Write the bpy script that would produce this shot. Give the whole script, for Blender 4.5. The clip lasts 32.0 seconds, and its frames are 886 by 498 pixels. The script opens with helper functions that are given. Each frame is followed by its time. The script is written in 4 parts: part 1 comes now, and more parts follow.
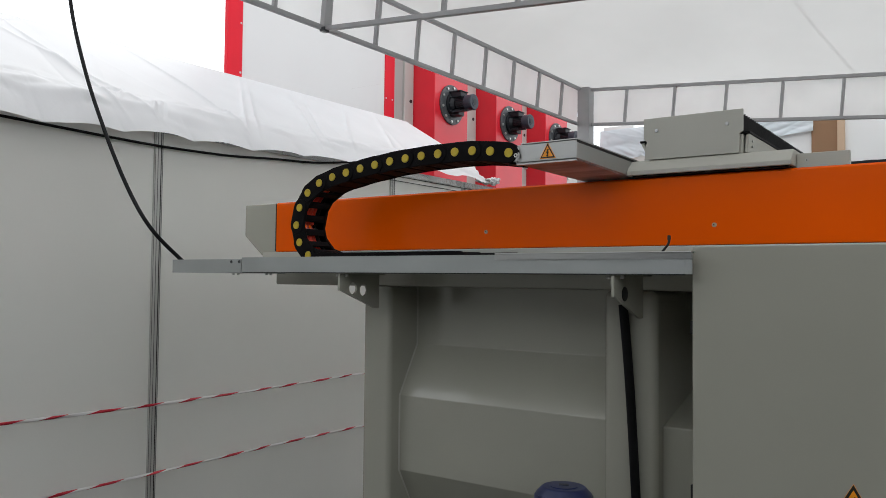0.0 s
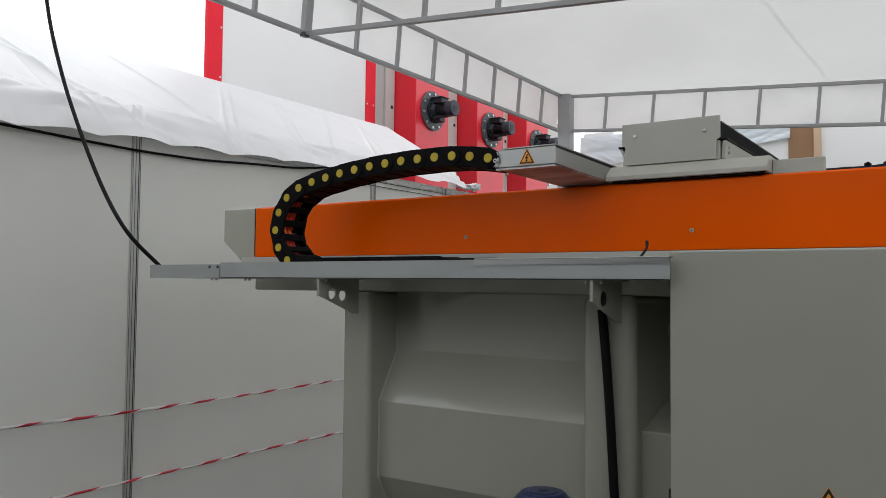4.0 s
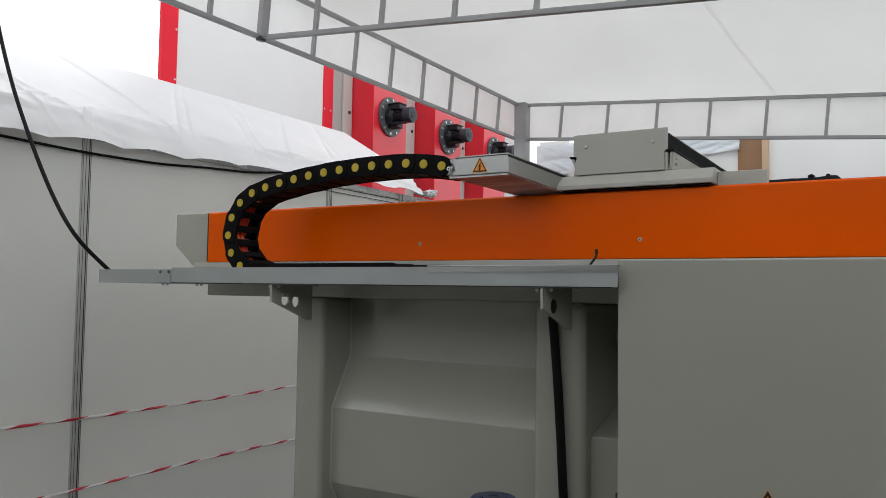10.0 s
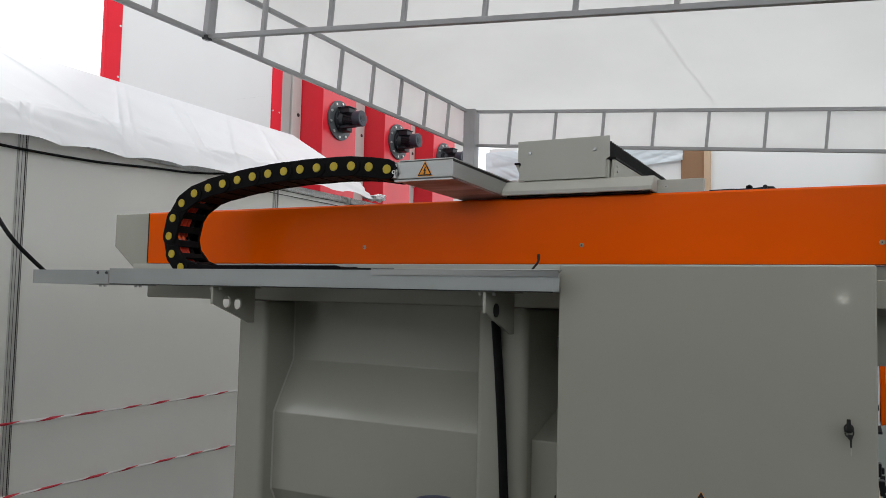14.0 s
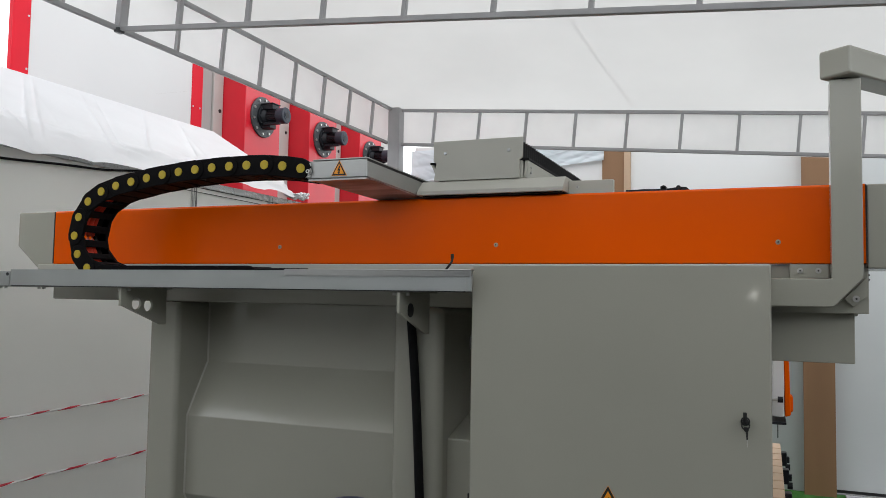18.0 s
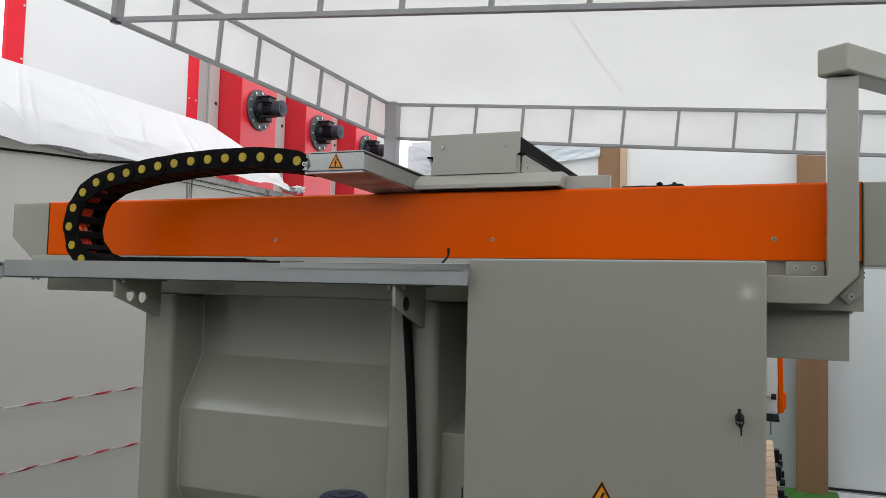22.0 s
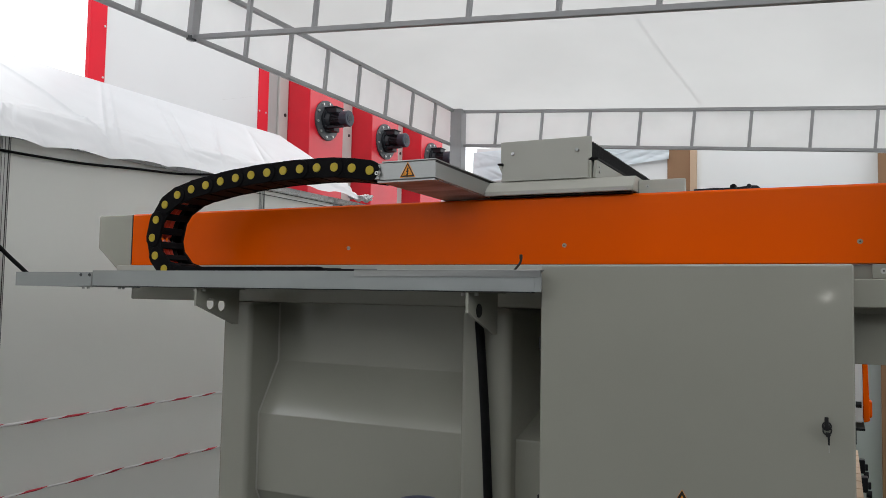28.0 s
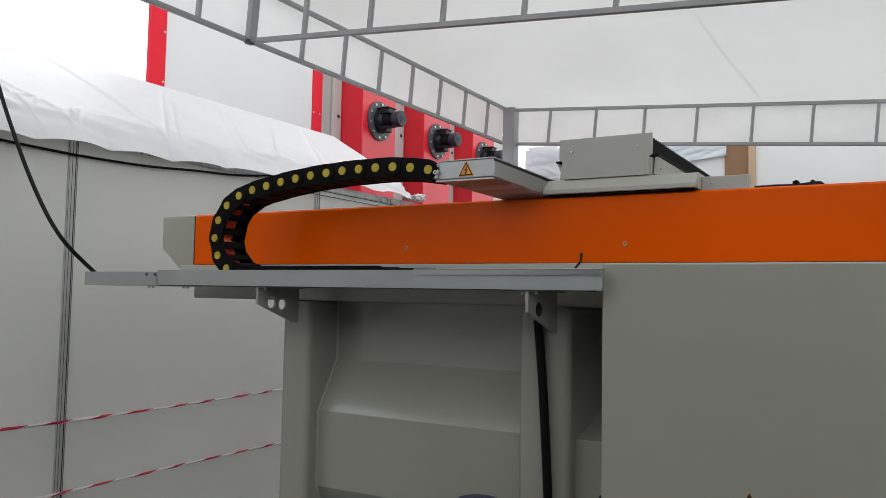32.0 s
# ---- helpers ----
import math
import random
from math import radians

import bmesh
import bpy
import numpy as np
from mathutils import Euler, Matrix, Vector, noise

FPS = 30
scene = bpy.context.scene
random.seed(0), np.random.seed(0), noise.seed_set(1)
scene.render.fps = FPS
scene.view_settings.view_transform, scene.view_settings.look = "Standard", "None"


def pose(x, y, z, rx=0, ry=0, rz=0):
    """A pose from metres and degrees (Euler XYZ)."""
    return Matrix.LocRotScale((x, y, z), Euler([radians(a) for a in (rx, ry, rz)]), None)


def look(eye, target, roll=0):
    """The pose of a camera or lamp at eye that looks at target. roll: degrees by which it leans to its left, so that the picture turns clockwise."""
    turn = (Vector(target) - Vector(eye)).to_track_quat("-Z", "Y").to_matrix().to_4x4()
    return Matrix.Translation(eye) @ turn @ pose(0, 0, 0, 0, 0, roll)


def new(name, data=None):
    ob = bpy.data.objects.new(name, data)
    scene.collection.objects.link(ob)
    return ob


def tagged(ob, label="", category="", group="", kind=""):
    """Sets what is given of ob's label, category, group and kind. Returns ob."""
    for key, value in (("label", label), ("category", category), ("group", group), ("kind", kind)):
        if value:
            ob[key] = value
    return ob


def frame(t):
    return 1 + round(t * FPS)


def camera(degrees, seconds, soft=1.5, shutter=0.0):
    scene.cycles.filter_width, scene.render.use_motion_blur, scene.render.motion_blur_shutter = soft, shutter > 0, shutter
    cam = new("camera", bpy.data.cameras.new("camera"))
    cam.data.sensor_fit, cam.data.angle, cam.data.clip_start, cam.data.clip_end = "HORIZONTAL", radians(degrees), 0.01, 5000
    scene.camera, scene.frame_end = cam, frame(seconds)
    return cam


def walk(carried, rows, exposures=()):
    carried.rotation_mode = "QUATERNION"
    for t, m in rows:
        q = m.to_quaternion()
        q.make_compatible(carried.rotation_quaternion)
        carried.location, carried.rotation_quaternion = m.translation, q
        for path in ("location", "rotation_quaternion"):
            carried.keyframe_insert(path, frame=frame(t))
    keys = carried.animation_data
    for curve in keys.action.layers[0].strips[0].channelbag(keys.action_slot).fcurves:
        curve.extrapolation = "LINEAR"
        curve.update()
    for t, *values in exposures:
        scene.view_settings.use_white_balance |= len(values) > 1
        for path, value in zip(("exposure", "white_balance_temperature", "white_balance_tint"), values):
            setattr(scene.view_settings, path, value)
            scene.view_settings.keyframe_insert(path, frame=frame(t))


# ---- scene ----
cam = camera(58.6, 32.0, soft=0.35)
PATH = [
    (0, (0.198, -0.001, 1.299), (-0.96, 1.627, 1.375), 0.6),
    (0.5, (0.205, -0.006, 1.299), (-0.932, 1.637, 1.382), 0.6),
    (1, (0.211, -0.007, 1.303), (-0.918, 1.642, 1.389), 0.5),
    (1.5, (0.207, -0.01, 1.299), (-0.938, 1.627, 1.395), 0.4),
    (2, (0.205, -0.006, 1.3), (-0.963, 1.615, 1.396), 0.5),
    (2.5, (0.202, -0.002, 1.3), (-0.951, 1.629, 1.397), 0.6),
    (3, (0.204, -0.006, 1.3), (-0.928, 1.641, 1.397), 0.5),
    (3.5, (0.205, -0.004, 1.3), (-0.917, 1.649, 1.399), 0.6),
    (4, (0.202, 0.004, 1.296), (-0.918, 1.659, 1.388), 0.6),
    (4.5, (0.205, 0.002, 1.297), (-0.907, 1.662, 1.388), 0.6),
    (6.5, (0.204, 0.001, 1.298), (-0.896, 1.669, 1.396), 0.8),
    (7, (0.205, -0.002, 1.298), (-0.888, 1.669, 1.401), 0.8),
    (7.5, (0.21, -0.001, 1.298), (-0.873, 1.677, 1.399), 0.8),
    (8, (0.211, -0.003, 1.296), (-0.857, 1.685, 1.4), 1.0),
    (8.5, (0.213, 0.002, 1.297), (-0.845, 1.697, 1.396), 0.8),
    (9, (0.216, 0.003, 1.297), (-0.833, 1.703, 1.392), 0.9),
    (9.5, (0.219, -0.002, 1.296), (-0.822, 1.701, 1.407), 0.8),
    (10, (0.223, -0.002, 1.299), (-0.807, 1.709, 1.407), 0.9),
    (10.5, (0.224, 0.007, 1.296), (-0.797, 1.723, 1.406), 0.9),
    (11, (0.227, 0.003, 1.297), (-0.774, 1.731, 1.413), 1.1),
    (11.5, (0.227, 0.009, 1.297), (-0.765, 1.742, 1.414), 1.2),
    (12, (0.229, 0.008, 1.297), (-0.747, 1.749, 1.413), 1.3),
    (12.5, (0.229, 0.009, 1.297), (-0.749, 1.75, 1.41), 1.1),
    (13, (0.234, 0.004, 1.293), (-0.73, 1.752, 1.42), 1.2),
    (13.5, (0.235, 0.004, 1.295), (-0.711, 1.761, 1.42), 1.3),
    (14, (0.239, 0.004, 1.293), (-0.68, 1.776, 1.418), 1.4),
    (14.5, (0.24, 0.002, 1.298), (-0.665, 1.781, 1.427), 1.4),
    (16.5, (0.259, 0.019, 1.295), (-0.569, 1.834, 1.432), 1.2),
    (17, (0.259, 0.02, 1.292), (-0.55, 1.844, 1.427), 1.4),
    (17.5, (0.268, 0.024, 1.296), (-0.504, 1.863, 1.44), 1.2),
    (18, (0.28, 0.022, 1.299), (-0.479, 1.869, 1.423), 1.0),
    (18.5, (0.282, 0.022, 1.297), (-0.447, 1.879, 1.436), 1.1),
    (19, (0.282, 0.024, 1.296), (-0.44, 1.885, 1.432), 1.0),
    (19.5, (0.284, 0.026, 1.297), (-0.435, 1.887, 1.426), 1.0),
    (20, (0.284, 0.024, 1.299), (-0.433, 1.886, 1.431), 1.2),
    (20.5, (0.282, 0.024, 1.296), (-0.432, 1.887, 1.427), 1.2),
    (21, (0.281, 0.027, 1.297), (-0.434, 1.89, 1.428), 1.4),
    (21.5, (0.28, 0.022, 1.295), (-0.447, 1.881, 1.418), 1.4),
    (22, (0.276, 0.024, 1.296), (-0.471, 1.875, 1.408), 1.5),
    (22.5, (0.275, 0.022, 1.299), (-0.485, 1.868, 1.416), 1.5),
    (23, (0.272, 0.02, 1.3), (-0.518, 1.853, 1.421), 1.5),
    (23.5, (0.268, 0.02, 1.297), (-0.501, 1.861, 1.432), 1.6),
    (24, (0.262, 0.019, 1.295), (-0.538, 1.844, 1.466), 1.5),
    (24.5, (0.263, 0.023, 1.294), (-0.565, 1.839, 1.42), 1.2),
    (25, (0.257, 0.02, 1.296), (-0.602, 1.821, 1.42), 1.0),
    (25.5, (0.258, 0.02, 1.296), (-0.614, 1.817, 1.411), 0.9),
    (27.5, (0.259, 0.009, 1.296), (-0.629, 1.797, 1.416), 1.1),
    (28, (0.259, 0.008, 1.297), (-0.637, 1.792, 1.421), 1.1),
    (28.5, (0.255, 0.006, 1.294), (-0.646, 1.788, 1.414), 1.3),
    (29, (0.253, 0.006, 1.297), (-0.666, 1.779, 1.414), 1.2),
    (29.5, (0.249, 0.003, 1.294), (-0.692, 1.763, 1.418), 1.2),
    (30, (0.25, 0.005, 1.294), (-0.695, 1.762, 1.421), 1.3),
    (30.5, (0.245, 0.003, 1.294), (-0.711, 1.756, 1.415), 1.3),
    (31, (0.242, 0.001, 1.296), (-0.729, 1.745, 1.422), 1.3),
    (31.5, (0.238, 0.004, 1.295), (-0.752, 1.738, 1.411), 1.2),
    (32, (0.236, -0.004, 1.295), (-0.771, 1.72, 1.415), 1.1),
]
walk(cam, [(t, look(eye, target, roll)) for t, eye, target, roll in PATH],
     exposures=((0, -0.04), (4, -0.06), (9, -0.03), (13, 0.0), (17, 0.08), (20, 0.18), (22, 0.2), (23, 0.16), (25, 0.08), (28, 0.03), (32, -0.01)))

# ---- world, sun, exposure ----
FLOOR = -0.37
world = bpy.data.worlds.new("overcast_sky")
scene.world = world
world.use_nodes = True
wn = world.node_tree.nodes
sky = wn.new("ShaderNodeTexSky")
sky.sky_type = "NISHITA"
sky.sun_disc = False
sky.sun_elevation, sky.sun_rotation = radians(50), radians(-30)
overcast = wn.new("ShaderNodeMixRGB")
overcast.inputs[0].default_value = 0.9
overcast.inputs[2].default_value = (11.3, 11.6, 11.9, 1)
world.node_tree.links.new(sky.outputs[0], overcast.inputs[1])
world.node_tree.links.new(overcast.outputs[0], wn["Background"].inputs[0])
wn["Background"].inputs[1].default_value = 0.15
sun = new("sun", bpy.data.lights.new("sun", "SUN"))
sun.data.energy, sun.data.angle, sun.data.color = 0.6, radians(25), (1.0, 0.98, 0.95)
sun.matrix_world = look((-5, 6, 9), (0, 0, 0))


# ---- materials ----
def material(name, colour, rough=0.5, metal=0.0, vary=0.06, scale=6.0, grain=120.0, bump=0.02, spec=0.5, stain=0.0,
             translucent=0.0, stretch=(1, 1, 1), coat=0.0, patchy=0.07, wave=0.0):
    m = bpy.data.materials.new(name)
    m.use_nodes = True
    nt, b = m.node_tree, m.node_tree.nodes["Principled BSDF"]
    tc, mp = nt.nodes.new("ShaderNodeTexCoord"), nt.nodes.new("ShaderNodeMapping")
    mp.inputs["Scale"].default_value = stretch
    nt.links.new(tc.outputs["Object"], mp.inputs[0])
    big, fine = nt.nodes.new("ShaderNodeTexNoise"), nt.nodes.new("ShaderNodeTexNoise")
    big.inputs["Scale"].default_value, big.inputs["Detail"].default_value = scale, 4
    fine.inputs["Scale"].default_value, fine.inputs["Detail"].default_value = grain, 3
    for n in (big, fine):
        nt.links.new(mp.outputs[0], n.inputs["Vector"])
    mix = nt.nodes.new("ShaderNodeMixRGB")
    c = Vector(colour)
    mix.inputs[1].default_value = (*(c * (1 - vary)), 1)
    mix.inputs[2].default_value = (*[min(1, v) for v in c * (1 + vary)], 1)
    ramp = nt.nodes.new("ShaderNodeMapRange")
    ramp.inputs[1].default_value, ramp.inputs[2].default_value = 0.3, 0.7
    nt.links.new(big.outputs[0], ramp.inputs[0])
    nt.links.new(ramp.outputs[0], mix.inputs[0])
    out = mix.outputs[0]
    if stain:
        st = nt.nodes.new("ShaderNodeTexNoise")
        st.inputs["Scale"].default_value, st.inputs["Detail"].default_value = scale * 2.7, 8
        nt.links.new(mp.outputs[0], st.inputs["Vector"])
        r2 = nt.nodes.new("ShaderNodeMapRange")
        r2.inputs[1].default_value, r2.inputs[2].default_value = 0.56, 0.74
        r2.inputs[4].default_value = stain
        nt.links.new(st.outputs[0], r2.inputs[0])
        m2 = nt.nodes.new("ShaderNodeMixRGB")
        m2.inputs[2].default_value = (*(c * 0.55), 1)
        nt.links.new(r2.outputs[0], m2.inputs[0])
        nt.links.new(out, m2.inputs[1])
        out = m2.outputs[0]
    nt.links.new(out, b.inputs["Base Color"])
    rr = nt.nodes.new("ShaderNodeMapRange")
    rr.inputs[3].default_value, rr.inputs[4].default_value = max(0.02, rough - patchy), min(1, rough + patchy)
    nt.links.new(big.outputs[0], rr.inputs[0])
    nt.links.new(rr.outputs[0], b.inputs["Roughness"])
    b.inputs["Metallic"].default_value = metal
    b.inputs["Specular IOR Level"].default_value = spec
    b.inputs["Coat Weight"].default_value = coat
    b.inputs["Coat Roughness"].default_value = 0.07
    if bump:
        bp = nt.nodes.new("ShaderNodeBump")
        bp.inputs["Strength"].default_value, bp.inputs["Distance"].default_value = bump, 0.01
        nt.links.new(fine.outputs[0], bp.inputs["Height"])
        nt.links.new(bp.outputs[0], b.inputs["Normal"])
        if wave:
            warp, wb = nt.nodes.new("ShaderNodeTexNoise"), nt.nodes.new("ShaderNodeBump")
            warp.inputs["Scale"].default_value, warp.inputs["Detail"].default_value = 7, 2
            nt.links.new(tc.outputs["Object"], warp.inputs["Vector"])
            wb.inputs["Strength"].default_value, wb.inputs["Distance"].default_value = wave, 0.05
            nt.links.new(warp.outputs[0], wb.inputs["Height"])
            nt.links.new(wb.outputs[0], bp.inputs["Normal"])
    if translucent:
        tr, ad = nt.nodes.new("ShaderNodeBsdfTranslucent"), nt.nodes.new("ShaderNodeMixShader")
        nt.links.new(out, tr.inputs[0])
        ad.inputs[0].default_value = translucent
        nt.links.new(b.outputs[0], ad.inputs[1])
        nt.links.new(tr.outputs[0], ad.inputs[2])
        nt.links.new(ad.outputs[0], nt.nodes["Material Output"].inputs[0])
    return m


GREY = material("machine_grey_paint", (0.402, 0.398, 0.338), 0.25, vary=0.03, scale=2.5, grain=260, bump=0.008, coat=0.35, patchy=0.0, wave=0.006)
PRESSED = material("pressed_sheet_paint", (0.402, 0.398, 0.338), 0.2, vary=0.03, scale=2.5, grain=260, bump=0.008, coat=0.75, patchy=0.03, wave=0.045)
LIGHT_GREY = material("carriage_grey_paint", (0.47, 0.463, 0.41), 0.4, vary=0.04, scale=4, grain=200, bump=0.012)
ORANGE = material("orange_paint", (0.86, 0.108, 0.0), 0.2, vary=0.05, scale=2.0, grain=300, bump=0.012, spec=0.15, patchy=0.03)
ALU = material("brushed_aluminium", (0.44, 0.445, 0.44), 0.27, metal=0.9, vary=0.06, scale=5, grain=180, bump=0.05, stretch=(0.15, 1, 1))
ZINC = material("galvanised_steel", (0.40, 0.42, 0.415), 0.42, metal=0.4, vary=0.06, scale=5, grain=90, bump=0.03)
CHAIN = material("black_nylon", (0.009, 0.0085, 0.0095), 0.55, vary=0.25, scale=20, grain=300, bump=0.08, spec=0.03)
RUBBER = material("black_rubber", (0.006, 0.006, 0.0065), 0.6, vary=0.3, scale=30, grain=200, bump=0.1, spec=0.15)
YELLOW = material("yellow_plastic", (0.58, 0.43, 0.02), 0.5, vary=0.14, scale=40, grain=200)
SIGN = material("sign_amber", (0.9, 0.33, 0.01), 0.4, vary=0.05)
INK = material("black_print", (0.008, 0.008, 0.008), 0.5, vary=0.2)
STEEL = material("bolt_steel", (0.55, 0.55, 0.53), 0.32, metal=0.65, vary=0.15, scale=60)
SCREW = material("dull_screw", (0.46, 0.38, 0.27), 0.4, metal=0.1, vary=0.2, scale=60)
TARP = material("white_tarpaulin", (0.75, 0.75, 0.76), 0.5, vary=0.03, scale=3, grain=60, bump=0.05, translucent=0.22, spec=0.4)
BLUE_TARP = material("pale_blue_tarpaulin", (0.76, 0.82, 0.855), 0.5, vary=0.04, scale=4, grain=40, bump=0.1, translucent=0.3)
ROOF = material("canopy_fabric", (0.675, 0.67, 0.655), 0.6, vary=0.04, scale=1.5, grain=90, bump=0.05, translucent=0.5)
VALANCE = material("valance_fabric", (0.885, 0.884, 0.872), 0.6, vary=0.05, scale=2.5, grain=90, bump=0.06, translucent=0.5)
WALL = material("white_booth_panel", (0.855, 0.852, 0.805), 0.5, vary=0.025, scale=1.2, grain=40, bump=0.02)
HOUSE_WHITE = material("white_housing_sheet", (0.70, 0.692, 0.688), 0.5, vary=0.025, scale=1.0, grain=30, bump=0.02, spec=0.3)
WHITE = material("white_sheet_panel", (0.80, 0.805, 0.797), 0.45, vary=0.03, scale=1.0, grain=30, bump=0.02)
PALE_PANEL = material("pale_grey_panel", (0.63, 0.655, 0.655), 0.5, vary=0.03, scale=1.0, grain=30, bump=0.02)
# wall colour greyed to carry the shade on its lower part
SHADED_PANEL = material("shaded_wall_panel", (0.43, 0.455, 0.455), 0.55, vary=0.04, scale=1.2, grain=30, bump=0.02)
# dark tone of the unseen walls that hold light back
SHADE = material("unseen_dark_wall", (0.07, 0.07, 0.07), 0.7, vary=0.1, scale=2)
POST = material("anodised_post", (0.6, 0.6, 0.58), 0.45, metal=0.3, vary=0.05, scale=4)
RED = material("red_paint", (0.72, 0.006, 0.024), 0.4, vary=0.06, scale=3, grain=150, spec=0.2)
DARK = material("dark_motor_paint", (0.010, 0.0115, 0.015), 0.45, vary=0.2, scale=20, spec=0.3)
MODULE_RED = material("glossy_red_paint", (0.66, 0.008, 0.024), 0.4, vary=0.06, scale=3, grain=150, spec=0.6, coat=0.1)
FLANGE = material("grey_flange", (0.062, 0.067, 0.072), 0.5, vary=0.15, scale=20)
SEAM = material("seam_tape", (0.93, 0.93, 0.93), 0.6, vary=0.03, bump=0, translucent=0.96)
TRUSS = material("grey_truss_paint", (0.39, 0.39, 0.4), 0.45, vary=0.08, scale=6)
POST_GREY = material("mid_grey_post", (0.4, 0.395, 0.38), 0.5, vary=0.05, scale=2)
PANEL = material("grey_door_panel", (0.52, 0.505, 0.475), 0.5, vary=0.05, scale=2)
BROWN = material("brown_board", (0.26, 0.143, 0.072), 0.65, vary=0.1, scale=3, grain=80, stretch=(1, 1, 0.15), bump=0.08)
PALE_WOOD = material("pale_wood", (0.56, 0.4, 0.27), 0.6, vary=0.12, scale=4, grain=90, stretch=(1, 1, 0.2), bump=0.08)
GROUND = material("grey_floor_boards", (0.055, 0.055, 0.053), 0.75, vary=0.15, scale=2, grain=60, bump=0.2, stain=0.3)
GREEN = material("green_carpet", (0.05, 0.16, 0.035), 0.95, vary=0.25, scale=8, grain=300, bump=0.3, spec=0.1)
TILE = material("pale_floor_tile", (0.5, 0.5, 0.52), 0.5, vary=0.08, scale=3, stain=0.2)
BLUE = material("blue_motor_paint", (0.026, 0.036, 0.11), 0.4, vary=0.12, scale=14)
TAPE_W = material("white_tape", (0.9, 0.88, 0.87), 0.35, vary=0.04, translucent=0.25)
TAPE_R = material("red_tape", (0.52, 0.012, 0.03), 0.35, vary=0.08)
FAN = material("fan_cover_paint", (0.03, 0.036, 0.05), 0.45, vary=0.15, scale=20, spec=0.3)
# tray metal darkened and streaked to imitate its shade and reflections
TRAY_UNDERSIDE = material("tray_underside_tone", (0.31, 0.31, 0.315), 0.36, metal=0.35, vary=0.75, scale=4, grain=60, bump=0.08, stretch=(0.9, 5, 1))
TRAY_ALU = material("dull_aluminium", (0.43, 0.435, 0.425), 0.33, metal=0.8, vary=0.1, scale=6, grain=140, bump=0.05, stretch=(0.3, 0.3, 1))
REDCABLE = material("red_cable", (0.65, 0.05, 0.02), 0.45, vary=0.15, scale=30)


# glow of the unseen lamp added for the cabinet door's glint
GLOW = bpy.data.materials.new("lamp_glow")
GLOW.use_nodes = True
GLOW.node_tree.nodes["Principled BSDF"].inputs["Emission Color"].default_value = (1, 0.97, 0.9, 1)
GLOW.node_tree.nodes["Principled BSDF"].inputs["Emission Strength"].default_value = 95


# ---- mesh helpers ----
def bevelled(bm, b, seg=2):
    if b:
        bmesh.ops.bevel(bm, geom=list(bm.edges), offset=b, segments=seg, profile=0.5, affect="EDGES", clamp_overlap=True)
    return bm


def bx(x0, x1, y0, y1, z0, z1, b=0.0, seg=2):
    bm = bmesh.new()
    bmesh.ops.create_cube(bm, size=1, matrix=Matrix.LocRotScale(
        ((x0 + x1) / 2, (y0 + y1) / 2, (z0 + z1) / 2), None, (abs(x1 - x0), abs(y1 - y0), abs(z1 - z0))))
    return bevelled(bm, b, seg)


def prism(points, axis, a, c, b=0.0):
    """A polygon swept along an axis from a to c; its points give the other two coordinates in order."""
    bm = bmesh.new()
    def at(p, v):
        return {"x": (v, *p), "y": (p[0], v, p[1]), "z": (*p, v)}[axis]
    low = [bm.verts.new(at(p, a)) for p in points]
    high = [bm.verts.new(at(p, c)) for p in points]
    n = len(points)
    bm.faces.new(low), bm.faces.new(high)
    for i in range(n):
        bm.faces.new((low[i], low[(i + 1) % n], high[(i + 1) % n], high[i]))
    bmesh.ops.recalc_face_normals(bm, faces=bm.faces)
    return bevelled(bm, b)


def cyl(p0, p1, r, n=20, r2=None, b=0.0):
    bm = bmesh.new()
    p0, p1 = Vector(p0), Vector(p1)
    d = p1 - p0
    m = Matrix.Translation((p0 + p1) / 2) @ d.to_track_quat("Z", "Y").to_matrix().to_4x4()
    bmesh.ops.create_cone(bm, cap_ends=True, segments=n, radius1=r, radius2=r if r2 is None else r2, depth=d.length, matrix=m)
    return bevelled(bm, b)


def spline(points, step):
    """Catmull-Rom through the points, sampled at even steps of length."""
    p = [Vector(q) for q in points]
    p = [2 * p[0] - p[1], *p, 2 * p[-1] - p[-2]]
    dense = []
    for i in range(1, len(p) - 2):
        for k in range(24):
            t = k / 24
            a, b, c, d = p[i - 1:i + 3]
            dense.append(0.5 * (2 * b + (c - a) * t + (2 * a - 5 * b + 4 * c - d) * t * t + (3 * b - a - 3 * c + d) * t ** 3))
    dense.append(p[-2])
    out, left = [dense[0]], step
    for a, b in zip(dense, dense[1:]):
        l = (b - a).length
        while l >= left:
            a = a + (b - a) * (left / l)
            l = (b - a).length
            out.append(a.copy())
            left = step
        left -= l
    return out


def tube(points, r, n=10, flat=1.0):
    bm = bmesh.new()
    rings = []
    up = Vector((0, 0, 1))
    for i, p in enumerate(points):
        d = (Vector(points[min(i + 1, len(points) - 1)]) - Vector(points[max(i - 1, 0)])).normalized()
        u = d.cross(up)
        u = u.normalized() if u.length > 1e-3 else Vector((1, 0, 0))
        v = u.cross(d)
        rings.append([bm.verts.new(Vector(p) + r * (math.cos(a) * u + flat * math.sin(a) * v)) for a in [2 * math.pi * k / n for k in range(n)]])
    for a, b in zip(rings, rings[1:]):
        for k in range(n):
            bm.faces.new((a[k], a[(k + 1) % n], b[(k + 1) % n], b[k]))
    bm.faces.new(rings[0][::-1]), bm.faces.new(rings[-1])
    bmesh.ops.recalc_face_normals(bm, faces=bm.faces)
    return bm


